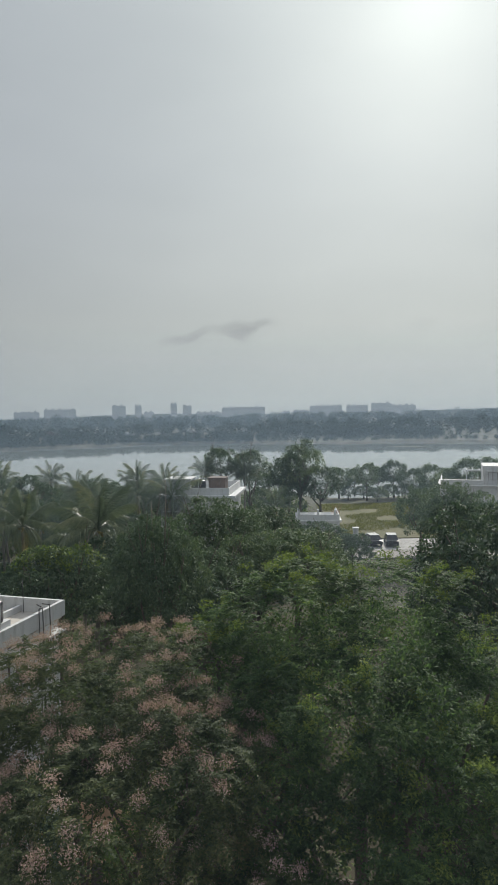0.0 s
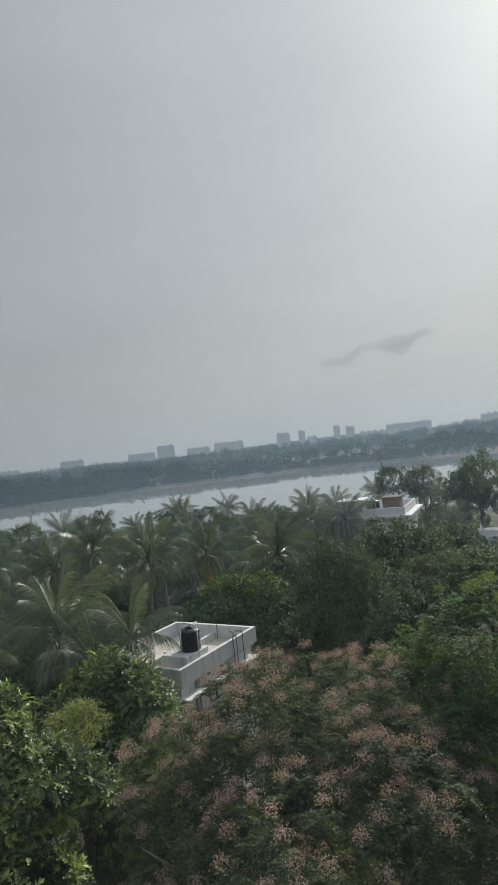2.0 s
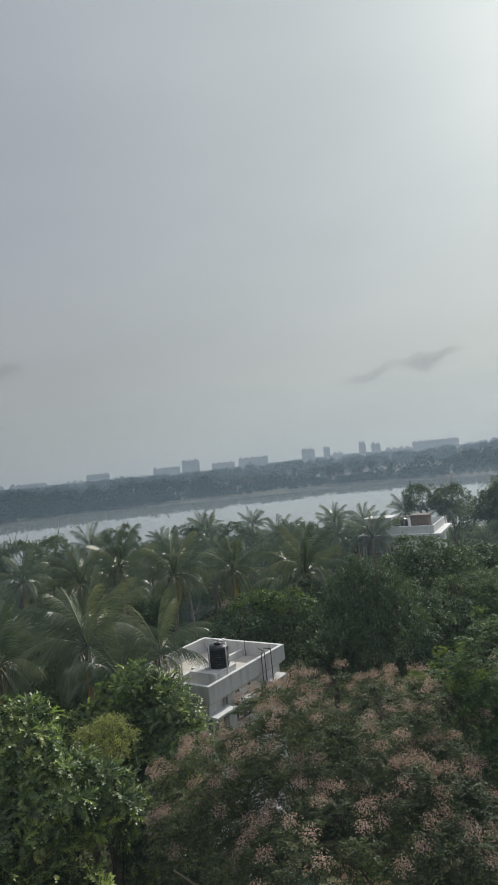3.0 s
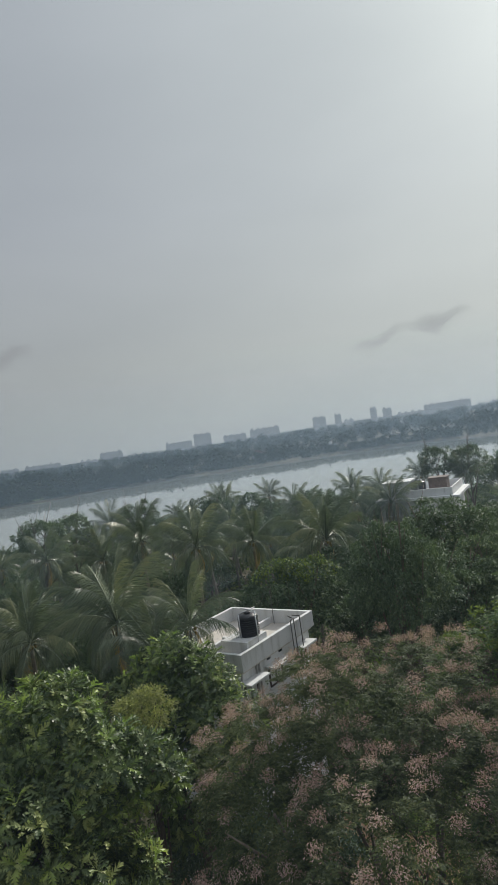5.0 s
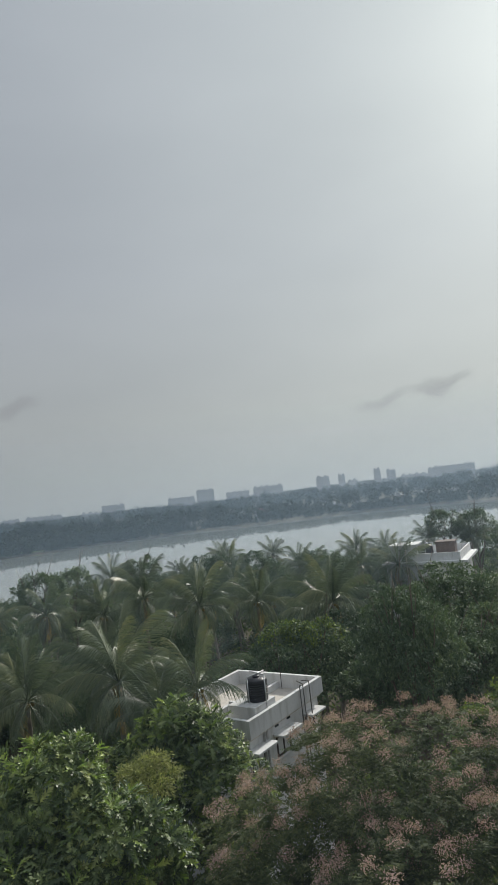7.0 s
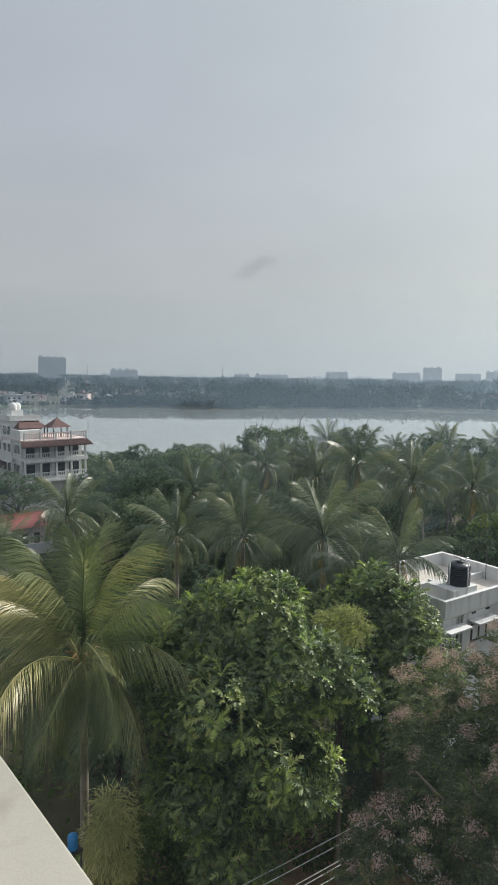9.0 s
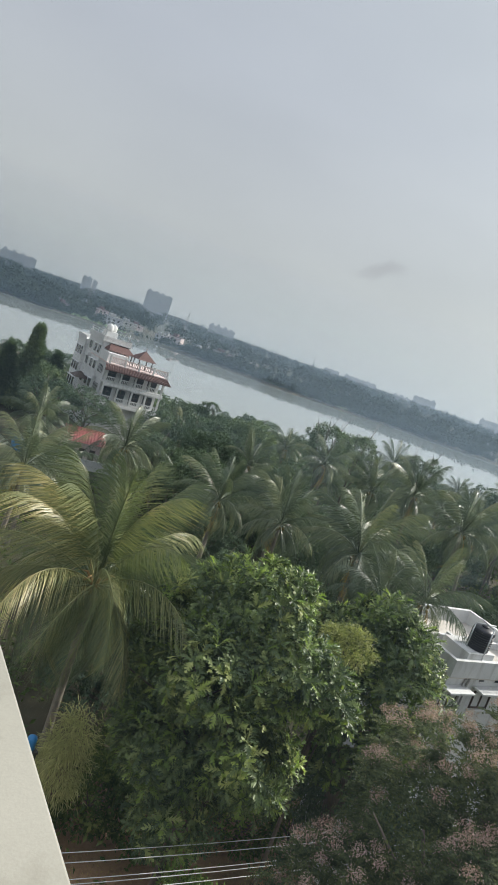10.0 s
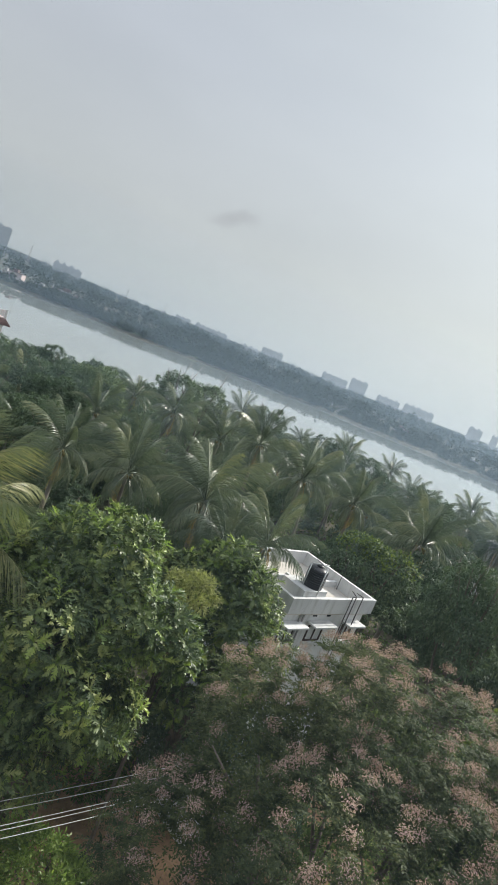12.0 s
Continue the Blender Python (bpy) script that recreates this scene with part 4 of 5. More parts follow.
def car(x, y, turn, cover):
    c = thing("car", (x, y, 0.16), "dark parked car with a pale cover over its roof", "car", "parked cars", turn=turn)
    bm = bmesh.new()
    prof = [(-2.0, 0.35), (-2.0, 0.8), (-1.5, 0.95), (-1.0, 1.45), (0.7, 1.48), (1.3, 0.98), (2.0, 0.85), (2.05, 0.35)]
    for sy in (-0.8, 0.8):
        for px, pz in prof:
            bm.verts.new((px, sy * (1 if pz < 1.2 else 0.8), pz))
    bm.verts.ensure_lookup_table()
    n = len(prof)
    for i in range(n):
        j = (i + 1) % n
        bm.faces.new((bm.verts[i], bm.verts[j], bm.verts[n + j], bm.verts[n + i]))
    bm.faces.new([bm.verts[i] for i in range(n)][::-1])
    bm.faces.new([bm.verts[n + i] for i in range(n)])
    bmesh.ops.recalc_face_normals(bm, faces=bm.faces)
    bmesh.ops.bevel(bm, geom=bm.edges[:], offset=0.06, segments=2, affect="EDGES")
    part("body", bm, M_CAR, c)
    part("cover", boxes((-1.0, 0.8, -0.66, 0.66, 1.47, 1.53), (0.7, 1.4, -0.62, 0.62, 0.98, 1.3), bevel=0.04), M_CARW, c, "pale cloth cover")
    for wx in (-1.3, 1.3):
        for wy in (-0.78, 0.78):
            w = part("wheel", lathe([(0.30, -0.1), (0.33, -0.08), (0.33, 0.08), (0.30, 0.1)], 16), M_TANK, c, at=Matrix.Translation((wx, wy, 0.33)) @ pose(0, 0, 0, 90, 0, 0))
            part("rim", lathe([(0.2, -0.11), (0.2, 0.11)], 12), M_METAL, w)


car(18.4, 88.3, 98, True)
car(21.0, 88.1, 84, True)

# ---- palms ----


def frond_mesh(seed, length, pairs, droop, name, mat=None, wide=1.0, blade=0.026):
    """A feathered palm leaf along x: arched stem and hanging leaflets."""
    rng = np.random.default_rng(seed)
    s = np.linspace(0, 1, 12)
    stem = np.stack([length * (s - 0.22 * droop * s ** 3), 0.12 * np.sin(s * 3) * (rng.random() - 0.5), length * (0.18 * s - 0.62 * droop * s ** 2.3)], 1)
    v, f = [], []
    for i, p in enumerate(stem):
        r = 0.055 * (1 - 0.85 * s[i])
        v += [p + (0, r, 0), p + (0, 0, r * 0.6), p + (0, -r, 0), p + (0, 0, -r * 0.6)]
    for i in range(11):
        for k in range(4):
            f.append((4 * i + k, 4 * i + (k + 1) % 4, 4 * i + 4 + (k + 1) % 4, 4 * i + 4 + k))
    for i in range(pairs):
        t = 0.14 + 0.86 * (i + rng.random() * 0.6) / pairs
        base = np.array([np.interp(t, s, stem[:, k]) for k in range(3)])
        t2 = min(1.0, t + 0.04)
        fw = unit(np.array([np.interp(t2, s, stem[:, k]) - np.interp(t2 - 0.06, s, stem[:, k]) for k in range(3)]))
        ll = length * 0.215 * wide * (0.55 + 0.75 * math.sin(math.pi * min(1, t * 0.93 + 0.06)) ** 0.8) * (0.85 + 0.3 * rng.random())
        for sg in (1, -1):
            tw = 0.45 + 0.6 * t + 0.7 * rng.random()
            out = unit(np.array((0, sg, 0)) * (1.0 - 0.35 * t) + fw * tw + np.array((0, 0, 0.10 - 0.25 * rng.random())))
            w = fw * blade * length / 4
            m1 = base + out * ll * 0.52 + np.array((0, 0, -0.14 - 0.22 * rng.random())) * ll
            e = base + out * ll * 0.80 + np.array((0, 0, -0.66 - 0.55 * rng.random())) * ll
            n = len(v)
            v += [base - w, base + w, m1 + w * 1.1, m1 - w * 1.1, e + w * 0.15, e - w * 0.15]
            f += [(n, n + 1, n + 2, n + 3), (n + 3, n + 2, n + 4, n + 5)]
    return mesh_of(name, np.array(v), np.array(f), mat or L_PALM)


FRONDS = [frond_mesh(40 + k, 3.6, 54, 0.32 + 0.19 * k, "frond", wide=0.76, blade=0.0145) for k in range(6)]
FRONDS_NEAR = [frond_mesh(60 + k, 4.3, 104, 0.36 + 0.20 * k, "frond", L_PALMNEAR, wide=0.86, blade=0.0092) for k in range(6)]
DRY = frond_mesh(70, 3.2, 26, 1.6, "dry_frond", L_DRY, 0.7)
NUT = lathe([(0.02, -0.13), (0.09, -0.08), (0.115, 0.0), (0.085, 0.09), (0.02, 0.13)], 8)
NUT_MESH = bpy.data.meshes.new("coconut")
NUT.to_mesh(NUT_MESH)
NUT_MESH.materials.append(surface("green_coconut", (0.12, 0.13, 0.03), (0.25, 0.17, 0.05), 0.5))


def palm(x, y, z, scale=1.0, seed=0, meshes=FRONDS, fronds=22, lean=0.0, label=""):
    """A coconut palm whose crown's heart is at x, y, z."""
    rng = np.random.default_rng(seed)
    t = thing("coconut_palm", (x, y, 0), label or "coconut palm with arching feathery fronds", "palm tree", "palm grove", turn=360 * rng.random())
    bm = bmesh.new()
    lx, ly = lean * (rng.random() - 0.5) * 2, lean * (rng.random() - 0.5) * 2
    pts = [(lx * (1 - k / 8) ** 2, ly * (1 - k / 8) ** 2, -0.3 + (z + 0.1) * k / 8) for k in range(9)]
    tube(bm, pts, [0.24 * scale if k == 0 else (0.17 - 0.006 * k) * scale for k in range(9)], 9)
    part("trunk", bm, M_PALMBARK, t)
    gold = 137.5
    top = 84 if meshes is FRONDS_NEAR else 80
    for k in range(fronds):
        u = k / (fronds - 1)
        lift = top - (48 + top) * u ** 0.85 + 10 * (rng.random() - 0.5)
        mesh = meshes[min(5, int(u * 5.2 + rng.random() * 1.2))]
        s = scale * (0.78 + 0.32 * math.sin(math.pi * min(1, u + 0.25))) * (0.92 + 0.16 * rng.random())
        m = Matrix.Translation((0, 0, z)) @ pose(0, 0, 0, 0, 0, gold * k + 25 * rng.random()) @ pose(0, 0, 0, 0, -lift, 0) @ pose(0, 0, 0, 50 * (rng.random() - 0.5), 0, 0) @ Matrix.Translation((0.1, 0, 0))
        part("frond", mesh, None, t, at=m @ Matrix.Scale(s, 4))
    if rng.random() < 0.5:
        part("dry_frond", DRY, None, t, at=Matrix.Translation((0, 0, z - 0.1)) @ pose(0, 0, 0, 0, 55, 360 * rng.random()) @ Matrix.Scale(scale, 4), label="brown withered frond")
    if meshes is FRONDS_NEAR:
        for k in range(7):
            a = 0.9 * k
            bm = bmesh.new()
            tube(bm, [(0.1 * math.cos(a), 0.1 * math.sin(a), z - 0.1), (0.32 * math.cos(a), 0.32 * math.sin(a), z + 0.35), (0.62 * math.cos(a), 0.62 * math.sin(a), z + 0.42 - 0.08 * (k % 3))], [0.05, 0.04, 0.012], 6)
            part("flower_stalk", bm, M_STALK, t, "orange flower stalk")
    for k in range(7):
        a = 2 * math.pi * rng.random()
        part("coconut", NUT_MESH, None, t, at=Matrix.Translation((0.28 * scale * math.cos(a), 0.28 * scale * math.sin(a), z - 0.15 - 0.25 * rng.random())) @ Matrix.Scale(scale, 4))
    return t


palm(-15.5, 10.9, 10.6, 0.96, 1, FRONDS_NEAR, 50, 0.8, "large coconut palm with glossy arching fronds and orange stalks")
# crowns that stand out, then the lower ones between them
PALMS = ((-17.9, 28.3, 10.8, 1.05), (-26.4, 31.8, 8.8, 1.0), (-20.0, 43.8, 12.0, 1.0), (-18.8, 53.8, 10.4, 1.0), (-10.1, 45.2, 11.5, 1.05), (-43.0, 107.4, 10.0, 1.0), (-30.4, 98.3, 10.5, 1.0),
         (-7.3, 65.7, 11.6, 1.05), (-16.4, 96.0, 10.5, 1.0), (-19.5, 79.9, 10.0, 1.0), (-28.0, 50.0, 12.0, 1.0), (-43.0, 69.5, 12.0, 1.0), (-41.0, 53.5, 10.3, 1.0), (-10.5, 21.6, 12.6, 0.6), (-11.6, 20.6, 12.0, 0.55),
         (-5.5, 92.4, 11.6, 0.9), (0.3, 92.6, 11.3, 0.9), (-23.9, 89.4, 9.6, 1.0), (-31.6, 30.8, 8.2, 1.05), (-38.6, 26.6, 9.2, 1.0), (-55.7, 28.1, 6.2, 1.0), (-43.3, 44.7, 8.4, 1.0),
         (-58.4, 66.6, 8.2, 1.0), (-57.9, 47.0, 6.5, 1.0), (-52.5, 43.1, 4.5, 1.0), (-66.0, 62.0, 5.6, 1.0), (-33.6, 52.2, 10.2, 1.0), (-46.6, 26.3, 5.1, 1.0), (-35.4, 91.1, 10.8, 1.0),
         (-31.0, 15.5, 9.3, 0.85), (-34.0, 40.0, 6.5, 1.0), (-29.0, 43.5, 7.8, 1.0), (-39.0, 47.0, 6.2, 0.95), (-48.1, 64.4, 7.0, 1.0), (-27.0, 70.0, 9.0, 1.0), (-14.0, 60.0, 9.4, 1.0),
         (-20.0, 62.0, 9.2, 1.0), (-33.0, 60.0, 8.4, 1.0), (-36.0, 72.0, 9.0, 1.0), (-46.0, 36.0, 4.8, 0.9), (-52.0, 50.0, 5.5, 1.0), (4.0, 74.0, 9.0, 0.9), (-70.0, 74.0, 4.6, 1.0),
         (-58.0, 84.0, 6.4, 1.0), (-48.0, 100.0, 8.4, 1.0), (-25.0, 39.0, 8.4, 0.95), (-13.0, 52.0, 9.2, 1.0), (-26.0, 60.0, 9.6, 1.0), (-40.5, 21.0, 6.0, 0.9), (-50.0, 76.0, 8.6, 1.0), (-13.0, 78.0, 10.4, 1.0),
         (-22.0, 36.5, 8.2, 0.9), (-30.0, 78.0, 9.6, 1.0), (-11.0, 88.0, 10.4, 0.95))
for k, (x, y, z, s) in enumerate(PALMS):
    palm(x, y, z - (1.3 if y > 60 else 0.7 if y > 35 else 0.3), s * (0.92 if y > 60 else 1.02), 100 + k, FRONDS, 30 if s > 0.7 else 24, 1.2)

# ---- broadleaved trees ----


def tree(name, x, y, base, crown, leaves_mat, radii, trunk_r, label, category="tree", group="", lean=(0, 0), seed=1, extra=()):
    """base: height of the crown's centre above ground; crown: mesh arrays about that centre."""
    rng = np.random.default_rng(seed)
    t = thing(name, (x, y, 0), label, category, group)
    part("trunk", limbs(rng, base, radii, trunk_r, lean), M_BARK, t)
    part("crown", mesh_of("crown", *crown, leaves_mat), leaves_mat, t, at=Matrix.Translation((lean[0], lean[1], base)))
    for pname, arrays, mat, plabel in extra:
        part(pname, mesh_of(pname, *arrays, mat), mat, t, plabel, at=Matrix.Translation((lean[0], lean[1], base)))
    return t


def blossoms(rng, c, n, share, span=0.30, each=46, petal=0.062):
    """Loose panicles on the outer twig ends."""
    pick = rng.random(len(c)) < share * np.clip(0.3 + 1.1 * n[:, 2], 0.06, 1.0)
    c, n = c[pick], n[pick]
    m = len(c)
    d = unit(ball(rng, m * each).reshape(m, each, 3) * np.array((1, 1, 0.8)) + np.array((0, 0, 0.45)) + n[:, None] * 0.35)
    p = c[:, None] + n[:, None] * 0.12 + np.array((0, 0, 0.16)) + d * span * (0.35 + 0.65 * rng.random((m, each, 1)))
    face = unit(rng.normal(size=d.shape) + d)
    along = unit(np.cross(face, rng.normal(size=d.shape)))
    k = p.reshape(-1, 3)
    return scatter(LEAF, k, along.reshape(-1, 3), face.reshape(-1, 3), petal * (0.7 + 0.7 * rng.random(len(k))))


def lobed_crown(rng, lobes, per_area, **kw):
    """Feathery crown of several overlapping domes: (x, y, z, radius) each."""
    sets, cs, ns = [], [], []
    for x, y, z, r in lobes:
        crown, c, n = feather_crown(rng, (r, r, r * 0.85), int(per_area * r * r), **kw)
        off = np.array((x, y, z))
        inside = np.zeros(len(c), bool)
        for x2, y2, z2, r2 in lobes:
            if (x2, y2, z2) != (x, y, z):
                inside |= np.linalg.norm((c + off - (x2, y2, z2)) / np.array((1, 1, 0.85)), axis=1) < r2 * 0.72
        v, f = crown
        sets.append((v + off, f))
        cs.append((c + off)[~inside])
        ns.append(n[~inside])
    return joined(*sets), np.concatenate(cs), np.concatenate(ns)


def pink_tree():
    rng = np.random.default_rng(7)
    lobes = [(-0.2, 0.6, 2.6, 2.1), (1.6, -0.8, 1.7, 2.0), (-2.0, -0.4, 1.5, 2.0), (0.2, -2.2, 1.5, 1.9), (1.2, 1.8, 2.0, 2.0), (-1.4, 1.8, 1.6, 2.0), (2.5, 0.9, 0.6, 1.8), (-2.9, 0.9, 0.2, 1.7),
             (2.6, -1.8, -0.4, 1.8), (-1.8, -2.4, -0.3, 1.9), (0.6, -3.0, -0.8, 1.8), (-3.0, -1.2, -1.4, 1.6), (3.2, -0.4, -1.8, 1.6)]
    crown, c, n = lobed_crown(rng, lobes, 20, low=-0.55, sprays=10, pairs=11, span=0.42, leaf=0.065, lumps=6, depth=0.25)
    inner = leafy_crown(rng, (3.4, 3.3, 3.4), 330, 60, 0.55, 0.085)
    tree("pink_flowering_tree", -2.1, 11.9, 10.6, joined(crown, inner), L_PINKTREE, (4.2, 4.0, 4.2), 0.26,
         "broad tree covered in dusty pink flower panicles", seed=2, extra=[("blossom", blossoms(rng, c, n, 1.0, 0.2, 170, 0.034), L_BLOSSOM, "dusty pink flower panicles")])


pink_tree()


def feathery_tree():
    rng = np.random.default_rng(8)
    lobes = [(-1.4, 1.2, 2.9, 2.5), (1.2, 1.6, 2.7, 2.5), (-3.2, 0.8, 1.8, 2.2), (2.8, 0.0, 1.6, 2.4), (-0.6, -1.2, 1.7, 2.4), (1.6, -2.2, 0.6, 2.4), (-2.6, -1.6, 0.4, 2.2), (4.2, 1.2, 0.2, 2.2),
             (4.4, -1.6, -1.2, 2.2), (0.2, -3.4, -0.6, 2.2), (2.8, -3.4, -1.8, 2.1), (-2.2, -3.2, -1.6, 2.0), (5.4, 0.4, -2.2, 1.9)]
    crown, c, n = lobed_crown(rng, lobes, 13, low=-0.55, sprays=11, pairs=12, span=0.5, leaf=0.08, lumps=6, depth=0.3)
    inner = leafy_crown(rng, (4.5, 4.2, 4.3), 480, 60, 0.6, 0.095)
    # The lighter tip leaves put sunlight on the crown's top into the colour.
    tree("feathery_green_tree", 3.6, 14.4, 10.6, joined(crown, inner), L_GREENTREE, (5.6, 5.0, 5.2), 0.30, "large green tree with feathery leaves and yellowish tips", seed=3,
         extra=[("fresh_leaves", blossoms(rng, c, n, 0.5, 0.26, 90, 0.07), L_TIP, "yellow-green leaf tips in fresh and sunlit tones")])


feathery_tree()


def rosettes(rng, radii, n, leaves=8, size=0.42, low=-0.6):
    c, d = clump_centres(rng, n, radii, low, 8, 0.34)
    up = unit(d + np.array((0, 0, 0.7)) + rng.normal(size=d.shape) * 0.25)
    side = unit(np.cross(up, rng.normal(size=d.shape)))
    other = np.cross(up, side)
    a = (np.arange(leaves) * 2.4)[None] + rng.random((len(c), 1)) * 6
    out = np.cos(a)[..., None] * side[:, None] + np.sin(a)[..., None] * other[:, None]
    lift = 1.15 - 1.25 * (np.arange(leaves) / leaves)[None, :, None] + rng.normal(size=(len(c), leaves, 1)) * 0.15
    along = unit(out + up[:, None] * lift)
    face = unit(up[:, None] - out * lift * 0.7 + rng.normal(size=along.shape) * 0.15)
    p = np.repeat(c[:, None], leaves, 1) + along * 0.05
    length = size * (0.65 + 0.6 * rng.random((len(c), leaves)))
    # Top leaves of about a third of the rosettes take the sunlit tone.
    fresh = (np.arange(leaves)[None] < 4) & (rng.random((len(c), 1)) < 0.34)
    return [scatter(LOBED, p[q], along[q], face[q], length[q]) for q in (~fresh, fresh)]


def breadfruit_tree(x, y, base, lobes, seed, label):
    rng = np.random.default_rng(seed)
    old, sun_toned = [], []
    for lx, ly, lz, r in lobes:
        for store, (v, f) in zip((old, sun_toned), rosettes(rng, (r, r, r * 1.05), int(44 * r * r), 9, 0.39)):
            store.append((v + np.array((lx, ly, lz)), f))
    tree("breadfruit_tree", x, y, base, joined(*old), L_BREAD, (2.6, 2.6, 3.6), 0.2, label, group="breadfruit trees", seed=seed,
         extra=[("young_leaves", joined(*sun_toned), L_SUNTONE, "upper leaves in a painted sunlit yellow-green")])


breadfruit_tree(-11.3, 13.4, 9.2, [(0.1, 0.3, 2.9, 1.7), (-1.3, -0.6, 2.1, 1.6), (1.3, 0.2, 1.7, 1.6), (0.3, -1.4, 1.1, 1.7), (1.9, -0.9, -0.2, 1.5), (-1.7, -0.5, 0.0, 1.7), (0.4, -1.7, -1.2, 1.6), (-1.5, -0.9, -1.8, 1.4), (0, 1.2, 0.6, 1.9), (1.4, 0.4, -1.6, 1.3), (-1.2, -0.6, -2.7, 1.3), (1.9, 1.3, 1.2, 1.4), (0.8, -1.4, -2.9, 1.3)], 31, "dense breadfruit tree with large glossy lobed leaves")
breadfruit_tree(-9.3, 18.4, 9.3, [(0.2, 0.2, 1.9, 1.3), (-1.2, 0.3, 1.6, 1.4), (1.1, -0.2, 1.0, 1.3), (-0.3, -1.0, 0.6, 1.4), (1.3, -0.6, -0.6, 1.2), (-1.5, -0.8, -0.2, 1.3), (0.2, -0.9, -1.5, 1.4), (-0.7, 0.4, 2.5, 1.2), (-2.1, -0.5, 1.3, 1.2), (-2.2, -1.2, 0.0, 1.3)], 32, "breadfruit tree with lobed leaves beside a white house")

# dense crowns built of several domes, shared by many trees


def lumpy_crown(seed, domes, clumps, leaves, clump, leaf, apart=0.62, out=0.50, small=0.33):
    """Crown of radius 1 made of domes of uneven size; leaves buried inside another dome are left out."""
    rng = np.random.default_rng(seed)
    d = ball(rng, domes * 8)
    d = d[d[:, 2] > -0.45]
    pick = [d[0]]
    for q in d[1:]:
        if len(pick) < domes and min(np.linalg.norm(q - e) for e in pick) > apart:
            pick.append(q)
    rows = [(np.array((0.0, 0.0, 0.05)), 0.62)]
    rows += [(q * (out + 0.16 * rng.random()) * np.array((1, 1, 0.8)), small + 0.17 * rng.random()) for q in pick]
    sets = []
    for c, r in rows:
        v, f = leafy_crown(rng, (r, r, r * 0.85), int(clumps * r * r), leaves, clump, leaf, low=-0.65, lumps=5, depth=0.25)
        v = v.reshape(-1, 4, 3) + c
        keep = np.ones(len(v), bool)
        for c2, r2 in rows:
            if r2 != r:
                keep &= np.linalg.norm((v[:, 0] - c2) / np.array((1, 1, 0.85)), axis=1) > r2 * 0.74
        v = v[keep]
        sets.append((v.reshape(-1, 3), np.arange(len(v) * 4).reshape(-1, 4)))
    return joined(*sets)


KINDS = [mesh_of("crown", *lumpy_crown(200 + k, 12, 170, 30, 0.12, 0.072), L_MANGO) for k in range(4)]
FINE_FORMS = [lumpy_crown(220 + k, 34, 330, 28, 0.08, 0.052, 0.40, 0.62, 0.20) for k in range(2)]
FINE = [mesh_of("crown", *form, L_MANGO) for form in FINE_FORMS]
THIN = mesh_of("crown", *leafy_crown(np.random.default_rng(300), (1, 1, 1.0), 150, 34, 0.16, 0.085, low=-0.6, lumps=12, depth=0.5), L_MANGO)
rng = np.random.default_rng(400)
TRUNKS = [limbs(np.random.default_rng(410 + k), 1.0, (1, 1, 0.85), 0.05, n=6) for k in range(2)]
TRUNK_MESH = []
for b in TRUNKS:
    me = bpy.data.meshes.new("trunk")
    b.to_mesh(me)
    b.free()
    me.materials.append(M_BARK)
    TRUNK_MESH.append(me)


def broad_tree(x, y, top, r, kind=0, tall=0.85, label="", name="broadleaf_tree", mesh=None, group="grove trees"):
    """Crown of radius r whose top is at the height top."""
    rng = np.random.default_rng(int(abs(x * 31 + y * 17)) + kind)
    t = thing(name, (x, y, min(0.0, land_height(x, y))), label or "dense dark green broadleaf tree in the grove", "tree", group, turn=360 * rng.random())
    h = max(1.2, top - r * tall * 0.95)
    part("trunk", TRUNK_MESH[kind % 2], None, t, at=Matrix.Diagonal((r, r, h, 1)))
    part("crown", mesh or (FINE[kind % 2] if x * x + y * y < 5600 else KINDS[kind % 4]), None, t, at=Matrix.Translation((0, 0, h)) @ Matrix.Diagonal((r, r, r * tall / 0.85, 1)))
    return t


DOME = "dark dense dome-shaped tree behind a white house"
broad_tree(-3.9, 32.8, 14.0, 2.9, 0, 1.25, DOME)
broad_tree(-4.0, 36.5, 11.2, 3.4, 0, 1.0)
broad_tree(1.5, 44.0, 10.6, 3.6, 1, 0.95)
broad_tree(-1.2, 40.5, 10.4, 3.2, 0, 0.95)
MANGO = broad_tree(-10.5, 36.6, 11.6, 3.6, 1, 0.9, "spreading mango tree with yellow-green fresh tips")
broad_tree(-14.5, 33.5, 9.8, 3.2, 2, 0.9)
broad_tree(-8.0, 42.0, 10.8, 4.0, 3, 0.9)
broad_tree(-1.9, 50.0, 12.4, 4.6, 3, 0.85, "wide grey-green tree with fine leaves")
broad_tree(4.5, 47.0, 10.4, 4.5, 1, 0.8)
broad_tree(6.5, 56.0, 8.8, 3.2, 2, 0.8)
broad_tree(2.0, 60.0, 10.4, 4.6, 0, 0.8)
TALL = "tall dark tree standing over the grove"
broad_tree(9.4, 104.0, 14.9, 4.0, 2, 1.25, TALL)
broad_tree(7.6, 105.0, 12.6, 3.4, 0, 1.3, TALL)
broad_tree(5.5, 106.0, 9.8, 5.5, 0, 0.9)
broad_tree(13.0, 106.0, 10.2, 4.6, 1, 0.9)
broad_tree(10.6, 86.0, 4.0, 2.8, 1, 0.8)
broad_tree(8.2, 85.0, 4.2, 2.6, 2, 0.8)
broad_tree(12.8, 87.0, 3.4, 2.0, 3, 0.8)
broad_tree(13.8, 85.0, 2.8, 1.6, 2, 0.9)
broad_tree(12.2, 68.0, 5.8, 2.4, 3, 0.8)
broad_tree(16.5, 37.5, 13.4, 6.0, 1, 0.95, "big dark tree with open lower limbs")
